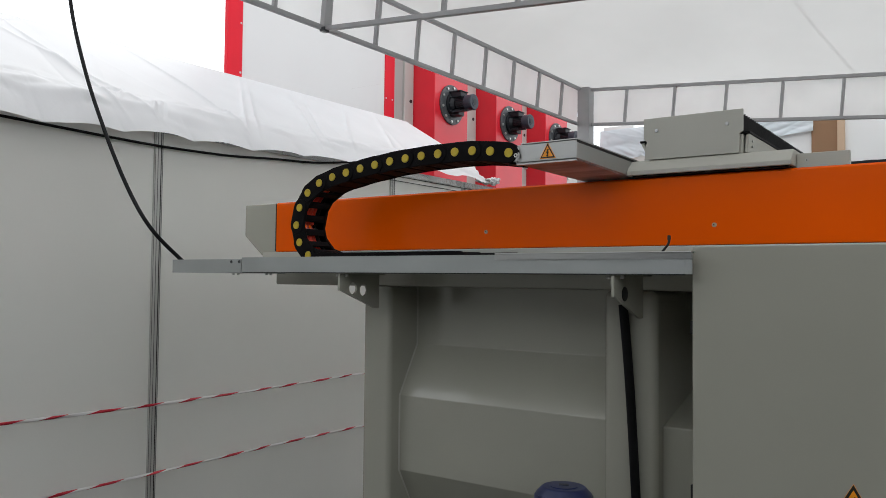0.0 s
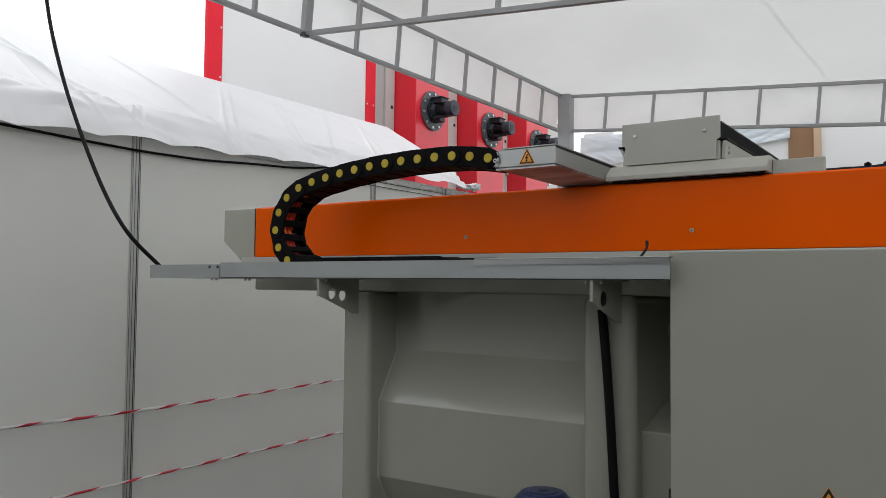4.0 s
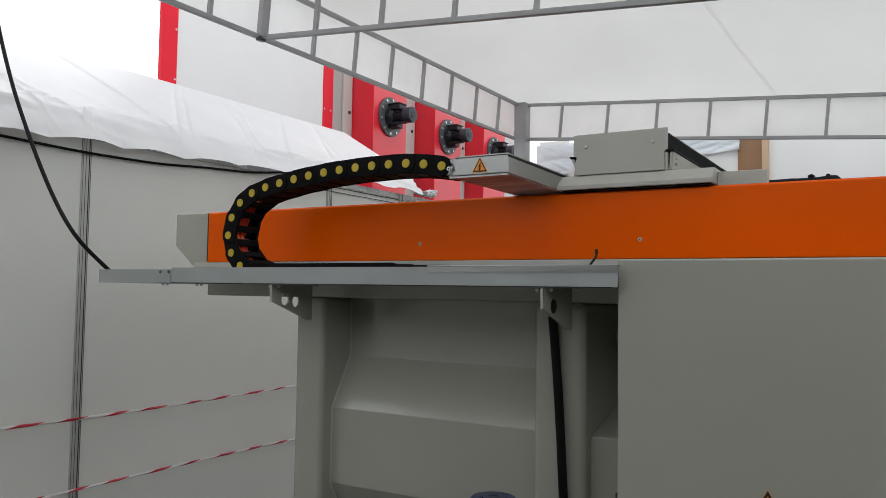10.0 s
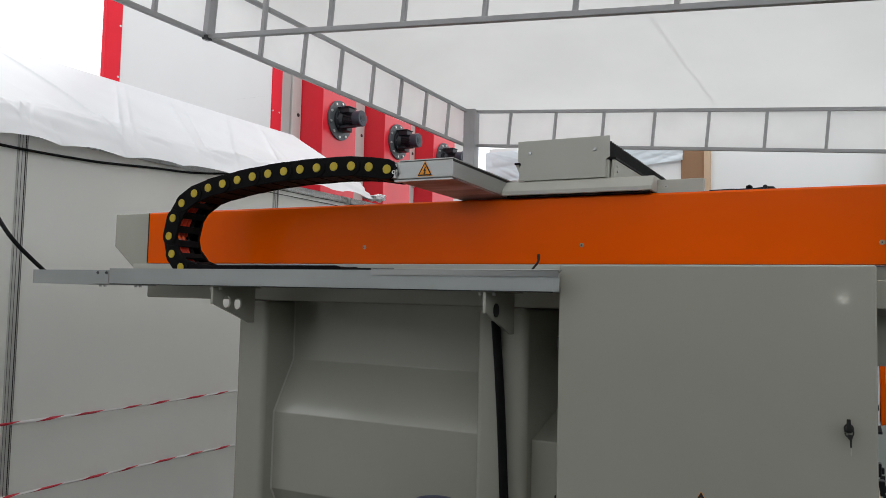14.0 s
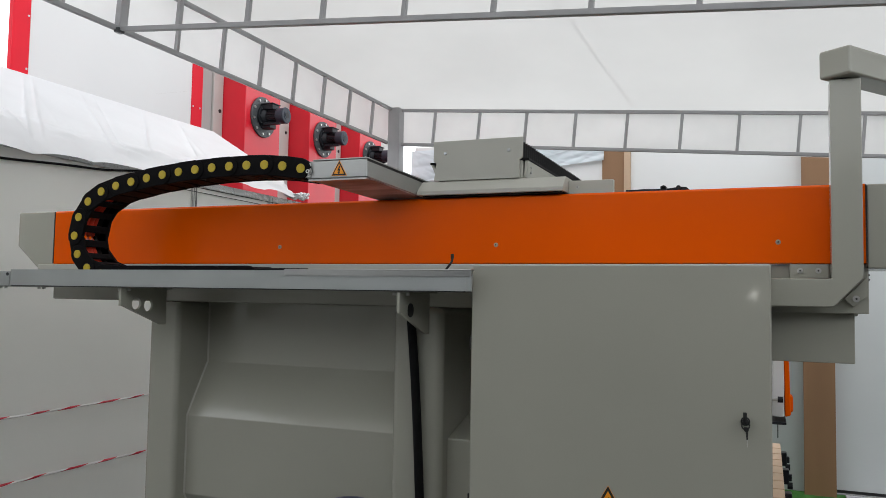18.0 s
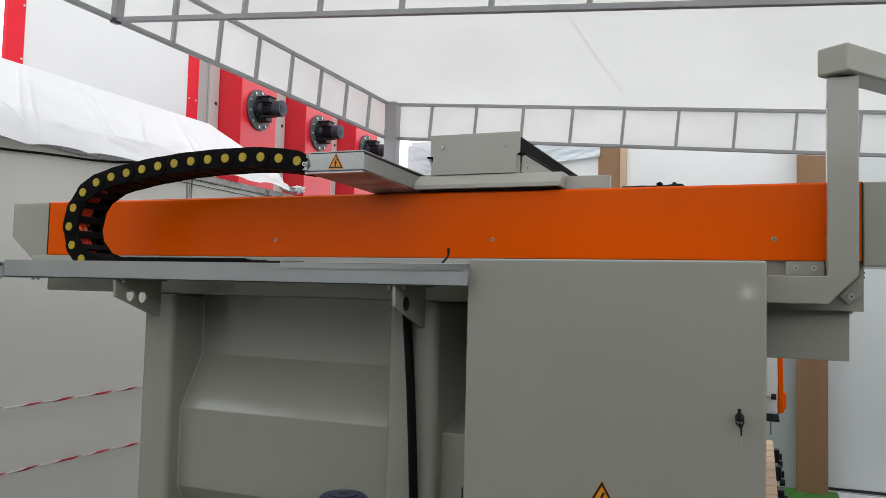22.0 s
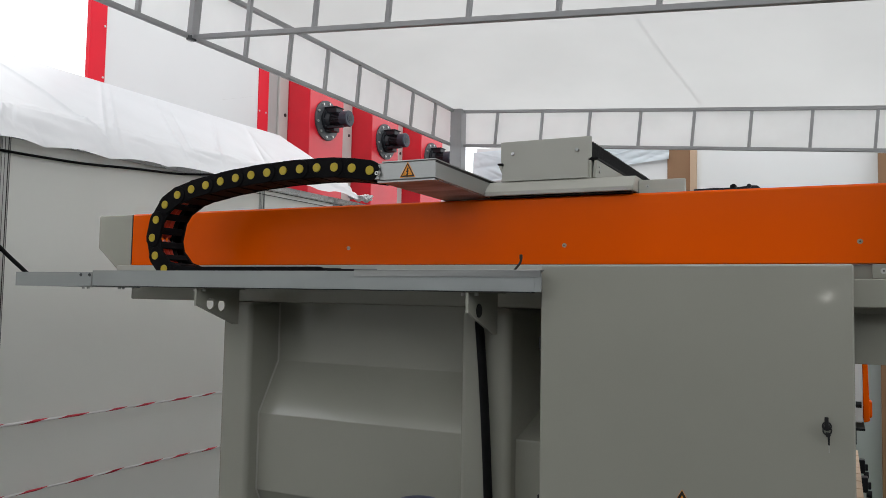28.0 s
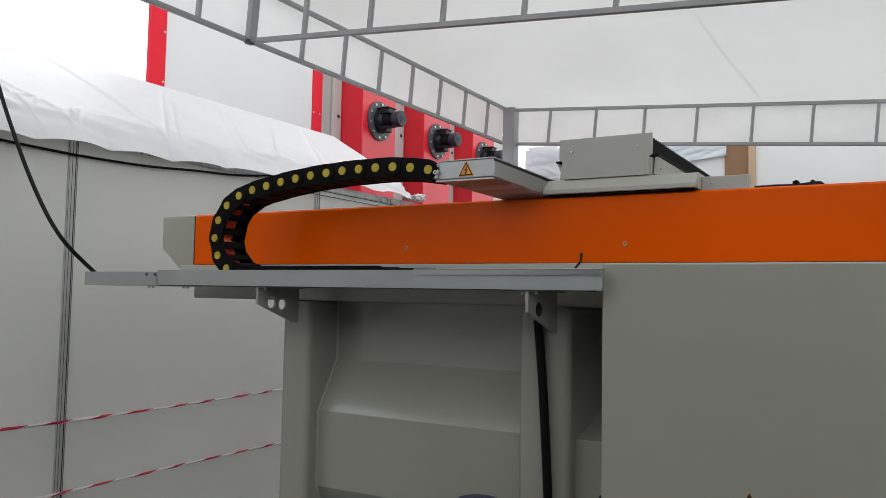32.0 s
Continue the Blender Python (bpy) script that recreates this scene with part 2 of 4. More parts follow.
def joined(*bms):
    out = bmesh.new()
    for b in bms:
        me = bpy.data.meshes.new("tmp")
        b.to_mesh(me)
        out.from_mesh(me)
        bpy.data.meshes.remove(me)
        b.free()
    return out


def moved(bm, m):
    bmesh.ops.transform(bm, matrix=m, verts=bm.verts)
    return bm


def meshed(name, bm, mat, angle=50):
    """Links nothing yet: a mesh whose corners lean to the larger faces round them, so that flats stay flat."""
    bm.normal_update()
    limit = math.cos(radians(angle))
    area = {f: f.calc_area() + 1e-9 for f in bm.faces}
    normals = []
    for f in bm.faces:
        for v in f.verts:
            n = Vector()
            for g in v.link_faces:
                if g.normal.dot(f.normal) > limit:
                    n += g.normal * area[g]
            normals.append(n.normalized() if n.length > 1e-12 else f.normal.copy())
    me = bpy.data.meshes.new(name)
    bm.to_mesh(me)
    bm.free()
    me.materials.append(mat)
    me.shade_smooth()
    me.normals_split_custom_set(normals)
    return me


def part(name, bm, mat, parent, label="", angle=50):
    ob = new(name, meshed(name, bm, mat, angle))
    ob.parent = parent
    ob.matrix_parent_inverse = parent.matrix_basis.inverted() if parent.parent is None else Matrix()
    if parent.parent is not None:
        ob.matrix_parent_inverse = (parent.parent.matrix_basis @ parent.matrix_parent_inverse @ parent.matrix_basis).inverted()
    if label:
        tagged(ob, label)
    return ob


def thing(name, label, category, group="", kind="", at=(0, 0, 0)):
    ob = new(name)
    ob.location = at
    ob.empty_display_size = 0.1
    return tagged(ob, label, category, group, kind)


def solid(name, bm, mat, label, category, group="", kind="", angle=50):
    return tagged(new(name, meshed(name, bm, mat, angle)), label, category, group, kind)


def bolt(p, d, r=0.009, parent=None, name="bolt", washer=True, mat=None):
    """A socket-head screw on a washer, its axis along d."""
    p, d = Vector(p), Vector(d)
    bms = [cyl(p, p + d * r * 0.7, r * 0.62, 12)]
    if washer:
        bms.append(cyl(p - d * 0.001, p + d * r * 0.22, r, 16))
    bm = joined(*bms)
    steel = len(bm.faces)
    bm = joined(bm, cyl(p + d * r * 0.66, p + d * r * 0.74, r * 0.32, 6))
    for k, f in enumerate(bm.faces):
        f.material_index = int(k >= steel)
    ob = part(name, bm, mat or STEEL, parent)
    ob.data.materials.append(INK)
    return ob


def cloth(fn, nu, nv):
    """A sheet over (0..1, 0..1) with a little thickness left to a solid pair of faces."""
    bm = bmesh.new()
    g = [[bm.verts.new(fn(i / nu, j / nv)) for j in range(nv + 1)] for i in range(nu + 1)]
    for i in range(nu):
        for j in range(nv):
            bm.faces.new((g[i][j], g[i + 1][j], g[i + 1][j + 1], g[i][j + 1]))
    bmesh.ops.recalc_face_normals(bm, faces=bm.faces)
    return bm


# ---- ground ----
solid("ground", bx(-60, 60, -60, 90, FLOOR - 0.2, FLOOR), GROUND, "grey floor of the exhibition ground", "ground", kind="structure")

solid("carpet", bx(-0.62, 0.9, 5.4, 7.88, FLOOR, FLOOR + 0.006, 0.002), GREEN, "worn green carpet strip along the back wall", "carpet", kind="structure")
tiles = thing("floor_tiles", "pale grey floor tiles before the back wall", "floor", kind="structure", at=(2, 7.6, FLOOR))
for k in range(8):
    for n in range(2):
        part("tile", bx(0.906 + 0.5 * k, 1.4 + 0.5 * k, 6.9 + 0.495 * n, 7.389 + 0.495 * n, FLOOR, FLOOR + 0.008, 0.002), TILE, tiles)

# ---- left booth wall ----
WX = -3.11
wall_left = thing("wall_left", "white booth wall of flat panels in aluminium posts", "wall", kind="structure", at=(WX, 3.0, FLOOR))
WALL_TOP = 2.03
posts = [-1.3, 0.5, 2.28, 4.06, 4.9]
edges = [-3.0] + posts
for a, b in zip(edges, edges[1:]):
    part("wall_panel", bx(WX - 0.02, WX - 0.004, a + 0.02, b - 0.02, FLOOR, WALL_TOP - 0.03), WALL, wall_left)
part("wall_panel", bx(WX - 0.02, WX - 0.004, 4.92, 5.33, FLOOR, WALL_TOP - 0.03), WALL, wall_left)


def booth_post(y, w=0.045):
    p = part("post", bx(WX - 0.02, WX + 0.006, y - w / 2, y + w / 2, FLOOR, WALL_TOP), POST, wall_left, "grooved aluminium post")
    for k, g, shade in ((-0.42, 0.0007, FLANGE), (-0.1, 0.0009, FLANGE), (0.28, 0.0019, INK), (0.46, 0.0009, FLANGE)):
        part("groove", bx(WX + 0.004, WX + 0.0075, y + k * w - g, y + k * w + g, FLOOR, WALL_TOP - 0.01), shade, p)


for y in posts + [5.35]:
    booth_post(y)
part("rail", bx(WX - 0.02, WX + 0.004, -3, 5.37, WALL_TOP - 0.04, WALL_TOP), ALU, wall_left, "aluminium top rail")
for z in (1.98, 1.95):
    part("groove", bx(WX + 0.004, WX + 0.007, 3.77, 5.33, z, z + 0.004), INK, wall_left)

# cable run along the wall's top
solid("wall_cable", tube(spline([(WX + 0.02, y, z) for y, z in ((-2.5, 1.9), (0.2, 1.94), (1.2, 1.945), (1.52, 1.939), (1.976, 1.926), (2.262, 1.921), (2.5, 1.924),
      (2.704, 1.931), (2.993, 1.953), (3.311, 1.973), (3.6, 2.012), (3.9, 2.05))], 0.05), 0.0064, 8),
      RUBBER, "black cable slung under the tarpaulin along the booth wall", "cable")


# white tarpaulin over the neighbouring booth
def crease(y, v, y0, lean, w, h):
    """A fold that runs up the slope, leaning along the wall: sharp on its crest, soft at its feet."""
    d = abs(y - y0 - lean * v) / (w * math.hypot(1, lean))
    if d > 6:
        return 0.0
    return h * math.exp(-d) * min(1, 6 * v) * max(0, 1 - v ** 3)


CREASES = [(random.uniform(-3, 5.0), random.uniform(-1.1, 0.6), random.uniform(0.014, 0.03), random.uniform(-0.006, 0.006)) for k in range(46)]
CREASES += [(0.9, 1.2, 0.03, 0.02), (2.835, -0.24, 0.015, 0.022), (2.77, 0.74, 0.013, 0.022), (2.85, 0.72, 0.012, 0.02), (3.34, 0.59, 0.012, 0.018), (3.44, 0.62, 0.012, -0.014),
            (3.61, 0.92, 0.014, 0.016), (2.1, -0.25, 0.016, 0.018), (2.3, -0.7, 0.02, 0.016), (4.1, 0.8, 0.016, 0.014)]


# short folds that run along the sheet: from y, to y, place on the slope, climb, width, depth
FOLDS = [(1.45, 1.76, 0.2, 0.02, 0.016, -0.009), (1.9, 2.26, 0.19, 0.0, 0.014, -0.008), (2.36, 2.6, 0.17, -0.01, 0.014, -0.008), (1.5, 1.68, 0.1, 0.03, 0.02, 0.008),
         (1.86, 2.06, 0.12, -0.03, 0.02, 0.007), (2.6, 2.95, 0.2, -0.05, 0.02, 0.007), (3.05, 3.3, 0.17, 0.0, 0.016, -0.007), (2.1, 2.2, 0.12, 0.12, 0.016, 0.01),
         (2.24, 2.32, 0.06, 0.1, 0.014, 0.012), (2.28, 2.38, 0.05, 0.12, 0.014, -0.01), (3.5, 3.9, 0.15, -0.03, 0.018, 0.006), (4.0, 4.4, 0.2, 0.02, 0.018, -0.006)]


def fold(y, v, ya, yb, v0, climb, w, h):
    f = (y - ya) / (yb - ya)
    if not 0 < f < 1:
        return 0.0
    d = abs(v - v0 - climb * f) / w
    return h * math.exp(-d * d) * math.sin(math.pi * f) ** 0.5 if d < 3 else 0.0


def hem_height(y):
    """The sheet's lower edge climbs along the wall in shallow arches."""
    return max(1.90, 1.93 + 0.033 * (y - 1.5)) + 0.02 * abs(math.sin(math.pi * (y - 2.03) / 0.37)) + 0.014 * noise.noise(Vector((y * 3.1, 0.3, 5)))


def tarp_roof(u, v):
    y = -3.0 + 4.0 * u / 0.11 if u < 0.11 else 1.0 + 4.35 * (u - 0.11) / 0.89
    u = (y + 3.0) / 8.35
    if v < 0.3 and y > 4.8:
        y -= (y - 4.8) / 0.55 * 0.3 * (1 - v / 0.3)
    ridge = 2.64 + 0.02 * u
    hem = math.exp(-v * 14)
    free = max(0, 1 - v ** 2.5)
    x = WX + 0.05 - 0.95 * v
    z = 2.03 + (ridge - 2.03) * v ** 0.9
    z += 0.02 * noise.noise(Vector((y * 0.9 - v * 1.2, v * 1.3, 3.1))) * free
    z += 0.010 * noise.noise(Vector((y * 2.6 - v * 2.6, v * 2.0, 7.7))) * free
    z += max(-0.018, min(0.024, sum(crease(y, v, *c) for c in CREASES)))
    z += 0.03 * math.exp(-((v - 0.13) / 0.08) ** 2)
    z += 0.013 * math.exp(-((v - 0.12) / 0.11) ** 2) * (abs(noise.noise(Vector((y * 5.0, v * 18, 1.7)))) * 2 - 0.6)
    z += sum(fold(y, v, *f) for f in FOLDS)
    z -= hem * (2.034 - (hem_height(y) if y < 4.2 else max(hem_height(y), 2.042)))
    x += 0.06 * hem + 0.012 * noise.noise(Vector((y * 3.2, v * 6, 9.2))) * (1 - v) ** 2
    if u > 0.98 and v < 0.3:
        z += 0.035 * noise.noise(Vector((y * 16, v * 12, 4))) * (u - 0.98) * 50 * (1 - v / 0.3)
    return (x, y, z)


def tarp_far(u, v):
    x, y, z = tarp_roof(u, 1.0)
    return (x - 0.6 * v, y, z - 0.5 * v)


tarp = thing("tarpaulin", "creased white tarpaulin draped over the booth wall", "tarpaulin", at=(WX, 1.0, WALL_TOP))
part("near_slope", cloth(tarp_roof, 820, 110), TARP, tarp, angle=80)
part("far_slope", cloth(tarp_far, 120, 4), TARP, tarp, angle=80)


def crumple(u, v):
    """The bunched end of the sheet over the wall's last post."""
    a = 2 * math.pi * v
    r = 0.03 + 0.02 * noise.noise(Vector((u * 5, math.cos(a) * 1.5, math.sin(a) * 1.5))) + 0.014 * noise.noise(Vector((u * 14, math.cos(a) * 4, math.sin(a) * 4)))
    r *= math.sin(math.pi * min(1, 0.12 + 0.8 * u)) ** 0.5 * (0.8 + 0.9 * u ** 4)
    return (WX + 0.01 + r * 1.2 * math.cos(a), 5.08 + 0.29 * u, 2.066 + 0.02 * u ** 3 + r * 0.8 * math.sin(a))


part("bunched_end", cloth(crumple, 40, 26), TARP, tarp, "bunched end of the tarpaulin", angle=60)

# barrier tape, twisted to a cord
def barrier(z0, z1, phase):
    t = thing("barrier_tape", "twisted red and white barrier tape strung along the booth wall", "barrier tape", at=(WX + 0.04, 1, z0))
    y, k = -1.2, 0
    while y < 4.6:
        for red, length in ((True, 0.1 + 0.03 * math.sin(k * 2.3 + phase)), (False, 0.125 + 0.03 * math.sin(k * 3.1 + phase))):
            bm, rings = bmesh.new(), []
            steps = 5
            for i in range(steps + 1):
                q = y + length * i / steps
                z = z0 + (z1 - z0) * (q + 1.2) / 5.8 + 0.008 * math.sin(q * 1.9 + phase)
                turn = q * 7 + 1.5 * math.sin(q * 3.7 + phase)
                wide = 0.0075 + 0.001 * math.sin(q * 11 + phase)
                ring = []
                for c in range(8):
                    a = 2 * math.pi * c / 8
                    dx, dz = wide * math.cos(a), 0.0058 * math.sin(a)
                    up = dx * math.sin(turn) * 0.9 + dz * math.cos(turn)
                    ring.append(bm.verts.new((WX + 0.04 + dx * math.cos(turn) - dz * math.sin(turn), q + 6.0 * up, z + up)))
                rings.append(ring)
            for a, b in zip(rings, rings[1:]):
                for c in range(8):
                    bm.faces.new((a[c], a[(c + 1) % 8], b[(c + 1) % 8], b[c]))
            bm.faces.new(rings[0][::-1]), bm.faces.new(rings[-1])
            bmesh.ops.recalc_face_normals(bm, faces=bm.faces)
            part("red_stripe" if red else "white_stripe", bm, TAPE_R if red else TAPE_W, t)
            y += length
        k += 1


barrier(0.703, 0.70, 0.0)
barrier(0.388, 0.372, 1.4)

# ---- red and white dust filter house behind ----
BX = -4.6
house = thing("filter_house", "white and red dust filter housing with three fan motors", "industrial filter", at=(BX, 6.5, FLOOR))
part("white_wall", bx(BX - 0.05, BX, 4.03, 5.755, FLOOR, 5.6, 0.004), HOUSE_WHITE, house)
for a, b, proud in ((3.88, 4.022, 0.01), (5.752, 5.893, 0.01)):
    c = part("corner_trim", bx(BX - 0.03, BX + proud, a, b, FLOOR, 5.6, 0.003), RED, house, "red corner trim")
    for y, z0, step in (((4.004, 2.876, 0.385),) if a < 4 else ((5.766, 3.02, 0.77), (5.858, 3.02, 0.77))):
        for k in range(-3, 5):
            part("rivet", cyl((BX + proud, y, z0 + step * k), (BX + proud + 0.005, y, z0 + step * k), 0.0085, 8), STEEL, c)
for ya, za, yb, zb in ((5.28, 3.011, 5.7, 3.143), (4.1, 3.9, 5.7, 4.0)):
    part("panel_joint", tube([Vector((BX + 0.0005, ya, za)), Vector((BX + 0.0005, yb, zb))], 0.0005, 6), PANEL, house)
# post in a darker grey than the door beside it
part("grey_post", bx(BX - 0.3, BX - 0.02, 5.897, 6.06, FLOOR, 3.75, 0.004), POST_GREY, house, "mid grey door post")
part("grey_door", bx(BX - 0.3, BX + 0.0, 6.066, 6.207, FLOOR, 3.75, 0.004), PANEL, house)
part("lock_hole", cyl((BX, 6.16, 3.063), (BX + 0.006, 6.16, 3.063), 0.018, 12), INK, house)
part("backing", bx(BX - 1.6, BX - 0.3, 5.9, 10.9, FLOOR, 3.7), PANEL, house)


def filter_unit(y0):
    """One red module: its box, a grey strip and the fan motor on a bolted flange."""
    u = part("module", bx(BX - 0.3, BX + 0.26, y0, y0 + 0.58, FLOOR, 3.75, 0.006), MODULE_RED, house, "red module")
    part("strip", bx(BX - 0.3, BX + 0.0, y0 + 0.584, y0 + 1.14, FLOOR, 3.75, 0.004), PANEL, house, "grey strip between modules")
    part("latch", bx(BX, BX + 0.03, y0 + 1.08, y0 + 1.12, 2.66, 2.8, 0.003), STEEL, house)
    part("lock_hole", cyl((BX, y0 + 1.08, 3.08), (BX + 0.006, y0 + 1.08, 3.08), 0.018, 10), INK, house)
    fx, fy, fz = BX + 0.26, y0 + 0.275, 3.055
    f = part("flange", cyl((fx, fy, fz), (fx + 0.02, fy, fz), 0.2, 40, b=0.003), FLANGE, house, "round grey flange")
    for k in range(10):
        a = 2 * math.pi * k / 10 + 0.2
        q = (fx + 0.02, fy + 0.172 * math.cos(a), fz + 0.172 * math.sin(a))
        part("flange_bolt", cyl(q, (q[0] + 0.012, q[1], q[2]), 0.013, 8), STEEL, f)
    mo = part("motor", joined(cyl((fx + 0.02, fy, fz), (fx + 0.045, fy, fz), 0.115, 32, b=0.004), cyl((fx + 0.045, fy, fz), (fx + 0.085, fy, fz), 0.088, 32, 0.07, b=0.004),
                              cyl((fx + 0.085, fy, fz), (fx + 0.2, fy, fz), 0.062, 32, b=0.004)), DARK, house, "dark electric motor")
    for k in range(8):
        a = 2 * math.pi * k / 8
        part("hub_bolt", cyl((fx + 0.045, fy + 0.1 * math.cos(a), fz + 0.1 * math.sin(a)), (fx + 0.052, fy + 0.1 * math.cos(a), fz + 0.1 * math.sin(a)), 0.007, 6), FLANGE, mo)
    for k in range(22):
        a = 2 * math.pi * k / 22
        part("fin", moved(bx(fx + 0.09, fx + 0.195, -0.003, 0.003, 0.06, 0.072), Matrix.Translation((0, fy, fz)) @ Matrix.Rotation(a, 4, "X")), DARK, mo)
    part("fan_cover", joined(cyl((fx + 0.195, fy, fz), (fx + 0.285, fy, fz), 0.079, 32, b=0.012), cyl((fx + 0.285, fy, fz), (fx + 0.289, fy, fz), 0.045, 24)), FAN, mo, "dark blue-grey fan cover")
    part("fan_grille", cyl((fx + 0.289, fy, fz), (fx + 0.291, fy, fz), 0.03, 20), DARK, mo)
    part("terminal_box", bx(fx + 0.03, fx + 0.16, fy - 0.06, fy + 0.06, fz + 0.06, fz + 0.115, 0.008), DARK, mo)
    part("box_lid", bx(fx + 0.022, fx + 0.168, fy - 0.068, fy + 0.068, fz + 0.115, fz + 0.124, 0.003), DARK, mo)
    part("foot", bx(fx + 0.02, fx + 0.13, fy - 0.05, fy + 0.05, fz - 0.12, fz - 0.06, 0.005), DARK, mo)
    part("foot_rail", bx(fx + 0.06, fx + 0.25, fy - 0.075, fy - 0.045, fz - 0.098, fz - 0.078, 0.004), DARK, mo)
    part("cover_rim", cyl((fx + 0.268, fy, fz), (fx + 0.276, fy, fz), 0.081, 32, b=0.002), FAN, mo)


for k in range(3):
    filter_unit(6.215 + 1.15 * k)

# ---- canopy tent ----
tent = thing("canopy_tent", "white fabric canopy on grey welded ladder trusses", "tent", at=(-2.6, 6.0, FLOOR))
TILT = radians(4.76)
TENT = Matrix.Translation((-2.68, 0, 2.6)) @ Matrix.Rotation(TILT, 4, "Y")
HIGH = 0.288


def ladder(p, q, first, step, label):
    """A ladder truss between two places of the tent's own plan: two chords and the rungs between them."""
    p, q = Vector((*p, 0)), Vector((*q, 0))
    d, l = (q - p).normalized(), (q - p).length
    m = TENT @ Matrix.Translation(p) @ Matrix.Rotation(math.atan2(d.y, d.x), 4, "Z")
    t = part("truss", moved(joined(bx(0, l, -0.013, 0.013, -0.0125, 0.0125, 0.003), bx(0, l, -0.013, 0.013, HIGH - 0.0125, HIGH + 0.0125, 0.003)), m), TRUSS, tent, label)
    s = first
    while s < l:
        part("rung", moved(bx(s - 0.0105, s + 0.0105, -0.011, 0.011, 0.012, HIGH - 0.012, 0.002), m), TRUSS, t)
        s += step


ladder((0, -3.0), (0, 5.95), 0.308, 0.3785, "ladder truss over the booth wall")
ladder((0.016, 2.96), (7.2, 3.02), 0.345, 0.3977, "ladder truss across the middle of the canopy")
ladder((0.05, 6.0), (7.2, 5.91), 0.346, 0.397, "ladder truss along the back of the canopy")
part("knee", moved(bx(-0.015, 0.02, 2.935, 2.975, -0.02, HIGH + 0.018, 0.003), TENT), TRUSS, tent)
part("weld_spot", moved(joined(bx(0.0, 0.034, 2.92, 2.93, -0.022, 0.0, 0.003), bx(0.012, 0.034, 2.93, 2.96, -0.023, -0.012, 0.003)), TENT), FLANGE, tent, "dark weld at the truss corner")
part("tent_post", bx(-2.675, -2.57, 5.94, 6.04, FLOOR, 2.91, 0.006), TRUSS, tent, "square grey corner post")
part("tent_post", bx(4.4, 4.5, 5.87, 5.97, FLOOR, 2.3, 0.006), TRUSS, tent, "square grey corner post")


def fascia(p, q, off):
    p, q = Vector((*p, 0)), Vector((*q, 0))
    n = (q - p).normalized().cross(Vector((0, 0, 1))) * off
    def fn(u, v):
        w = p.lerp(q, u) + n * (1 + 0.4 * noise.noise(Vector((u * 20, v * 2, off))))
        sag = 0.02 * max(0.0, noise.noise(Vector((u * 13, 0.2, off * 9))) - 0.1)
        return TENT @ Vector((w.x, w.y, -0.004 - sag * (1 - v) + (HIGH + 0.02) * v))
    return cloth(fn, 160, 6)


part("fascia", fascia((0, -3.0), (0, 6.0), -0.03), VALANCE, tent, "white fabric valance", angle=80)
part("fascia", fascia((0.05, 6.0), (7.2, 5.91), -0.03), VALANCE, tent, "white fabric valance", angle=80)


def roof_at(x, y):
    rise = 0.3 * min(6.02 - y, 4.8) + 0.02 * max(0.0, 1.2 - y)
    z = HIGH + 0.01 + rise * (1 - math.exp(-max(0, x + 0.04) * 1.6))
    z += 0.02 * noise.noise(Vector((x * 0.8, y * 0.8, 2))) * min(1, rise * 2)
    return TENT @ Vector((x, y, z))


part("roof_sheet", cloth(lambda u, v: roof_at(-0.04 + 7.3 * u, -3.0 + 9.02 * v), 70, 70), ROOF, tent, "translucent white canopy fabric", angle=80)


def seam(points, r):
    line = spline([(x, y, 0) for x, y in points], 0.1)
    def fn(u, v):
        k = min(int(u * (len(line) - 1)), len(line) - 2)
        p = line[k].lerp(line[k + 1], u * (len(line) - 1) - k)
        side = (line[k + 1] - line[k]).normalized().cross(Vector((0, 0, 1)))
        q = p + side * r * (v * 2 - 1)
        return roof_at(q.x, q.y) + Vector((0, 0, 0.006))
    part("roof_seam", cloth(fn, len(line) - 1, 1), SEAM, tent, "pale grey seam in the canopy fabric", angle=80)


seam([(2.035, 5.98), (1.94, 5.6), (1.865, 5.32), (1.775, 4.9), (1.7, 4.58), (1.6, 3.6), (1.55, 2.4)], 0.014)
seam([(0.0, 4.22), (0.215, 4.58), (0.523, 4.819), (0.987, 4.974), (1.2, 5.02)], 0.003)

# ---- back wall ----
BY = 7.9
wall_back = thing("wall_back", "white booth wall with brown boards between panels", "wall", kind="structure", at=(0, BY, FLOOR))
for a, b, m in ((-3.31, -2.972, WHITE), (-2.8, -1.235, WHITE), (0.75, 4.2, PALE_PANEL), (4.22, 8.0, PALE_PANEL)):
    part("wall_panel", bx(a, b, BY, BY + 0.04, FLOOR + 0.03, 2.95, 0.002), m, wall_back)
part("wall_panel", bx(-1.01, 0.72, BY, BY + 0.04, 1.6, 2.95, 0.002), WHITE, wall_back)
# lower half of the wall split off, with its shade in the colour
part("low_panel", bx(-1.01, 0.72, BY - 0.005, BY + 0.04, FLOOR, 1.598, 0.002), SHADED_PANEL, wall_back, "lower wall panel, its shade put into a grey-green colour")
part("skirting", bx(0.75, 8.0, BY - 0.012, BY, FLOOR + 0.02, FLOOR + 0.045), INK, wall_back, "dark skirting strip")
part("post", bx(-2.968, -2.804, BY - 0.02, BY + 0.03, FLOOR, 2.9, 0.003), WALL, wall_back)
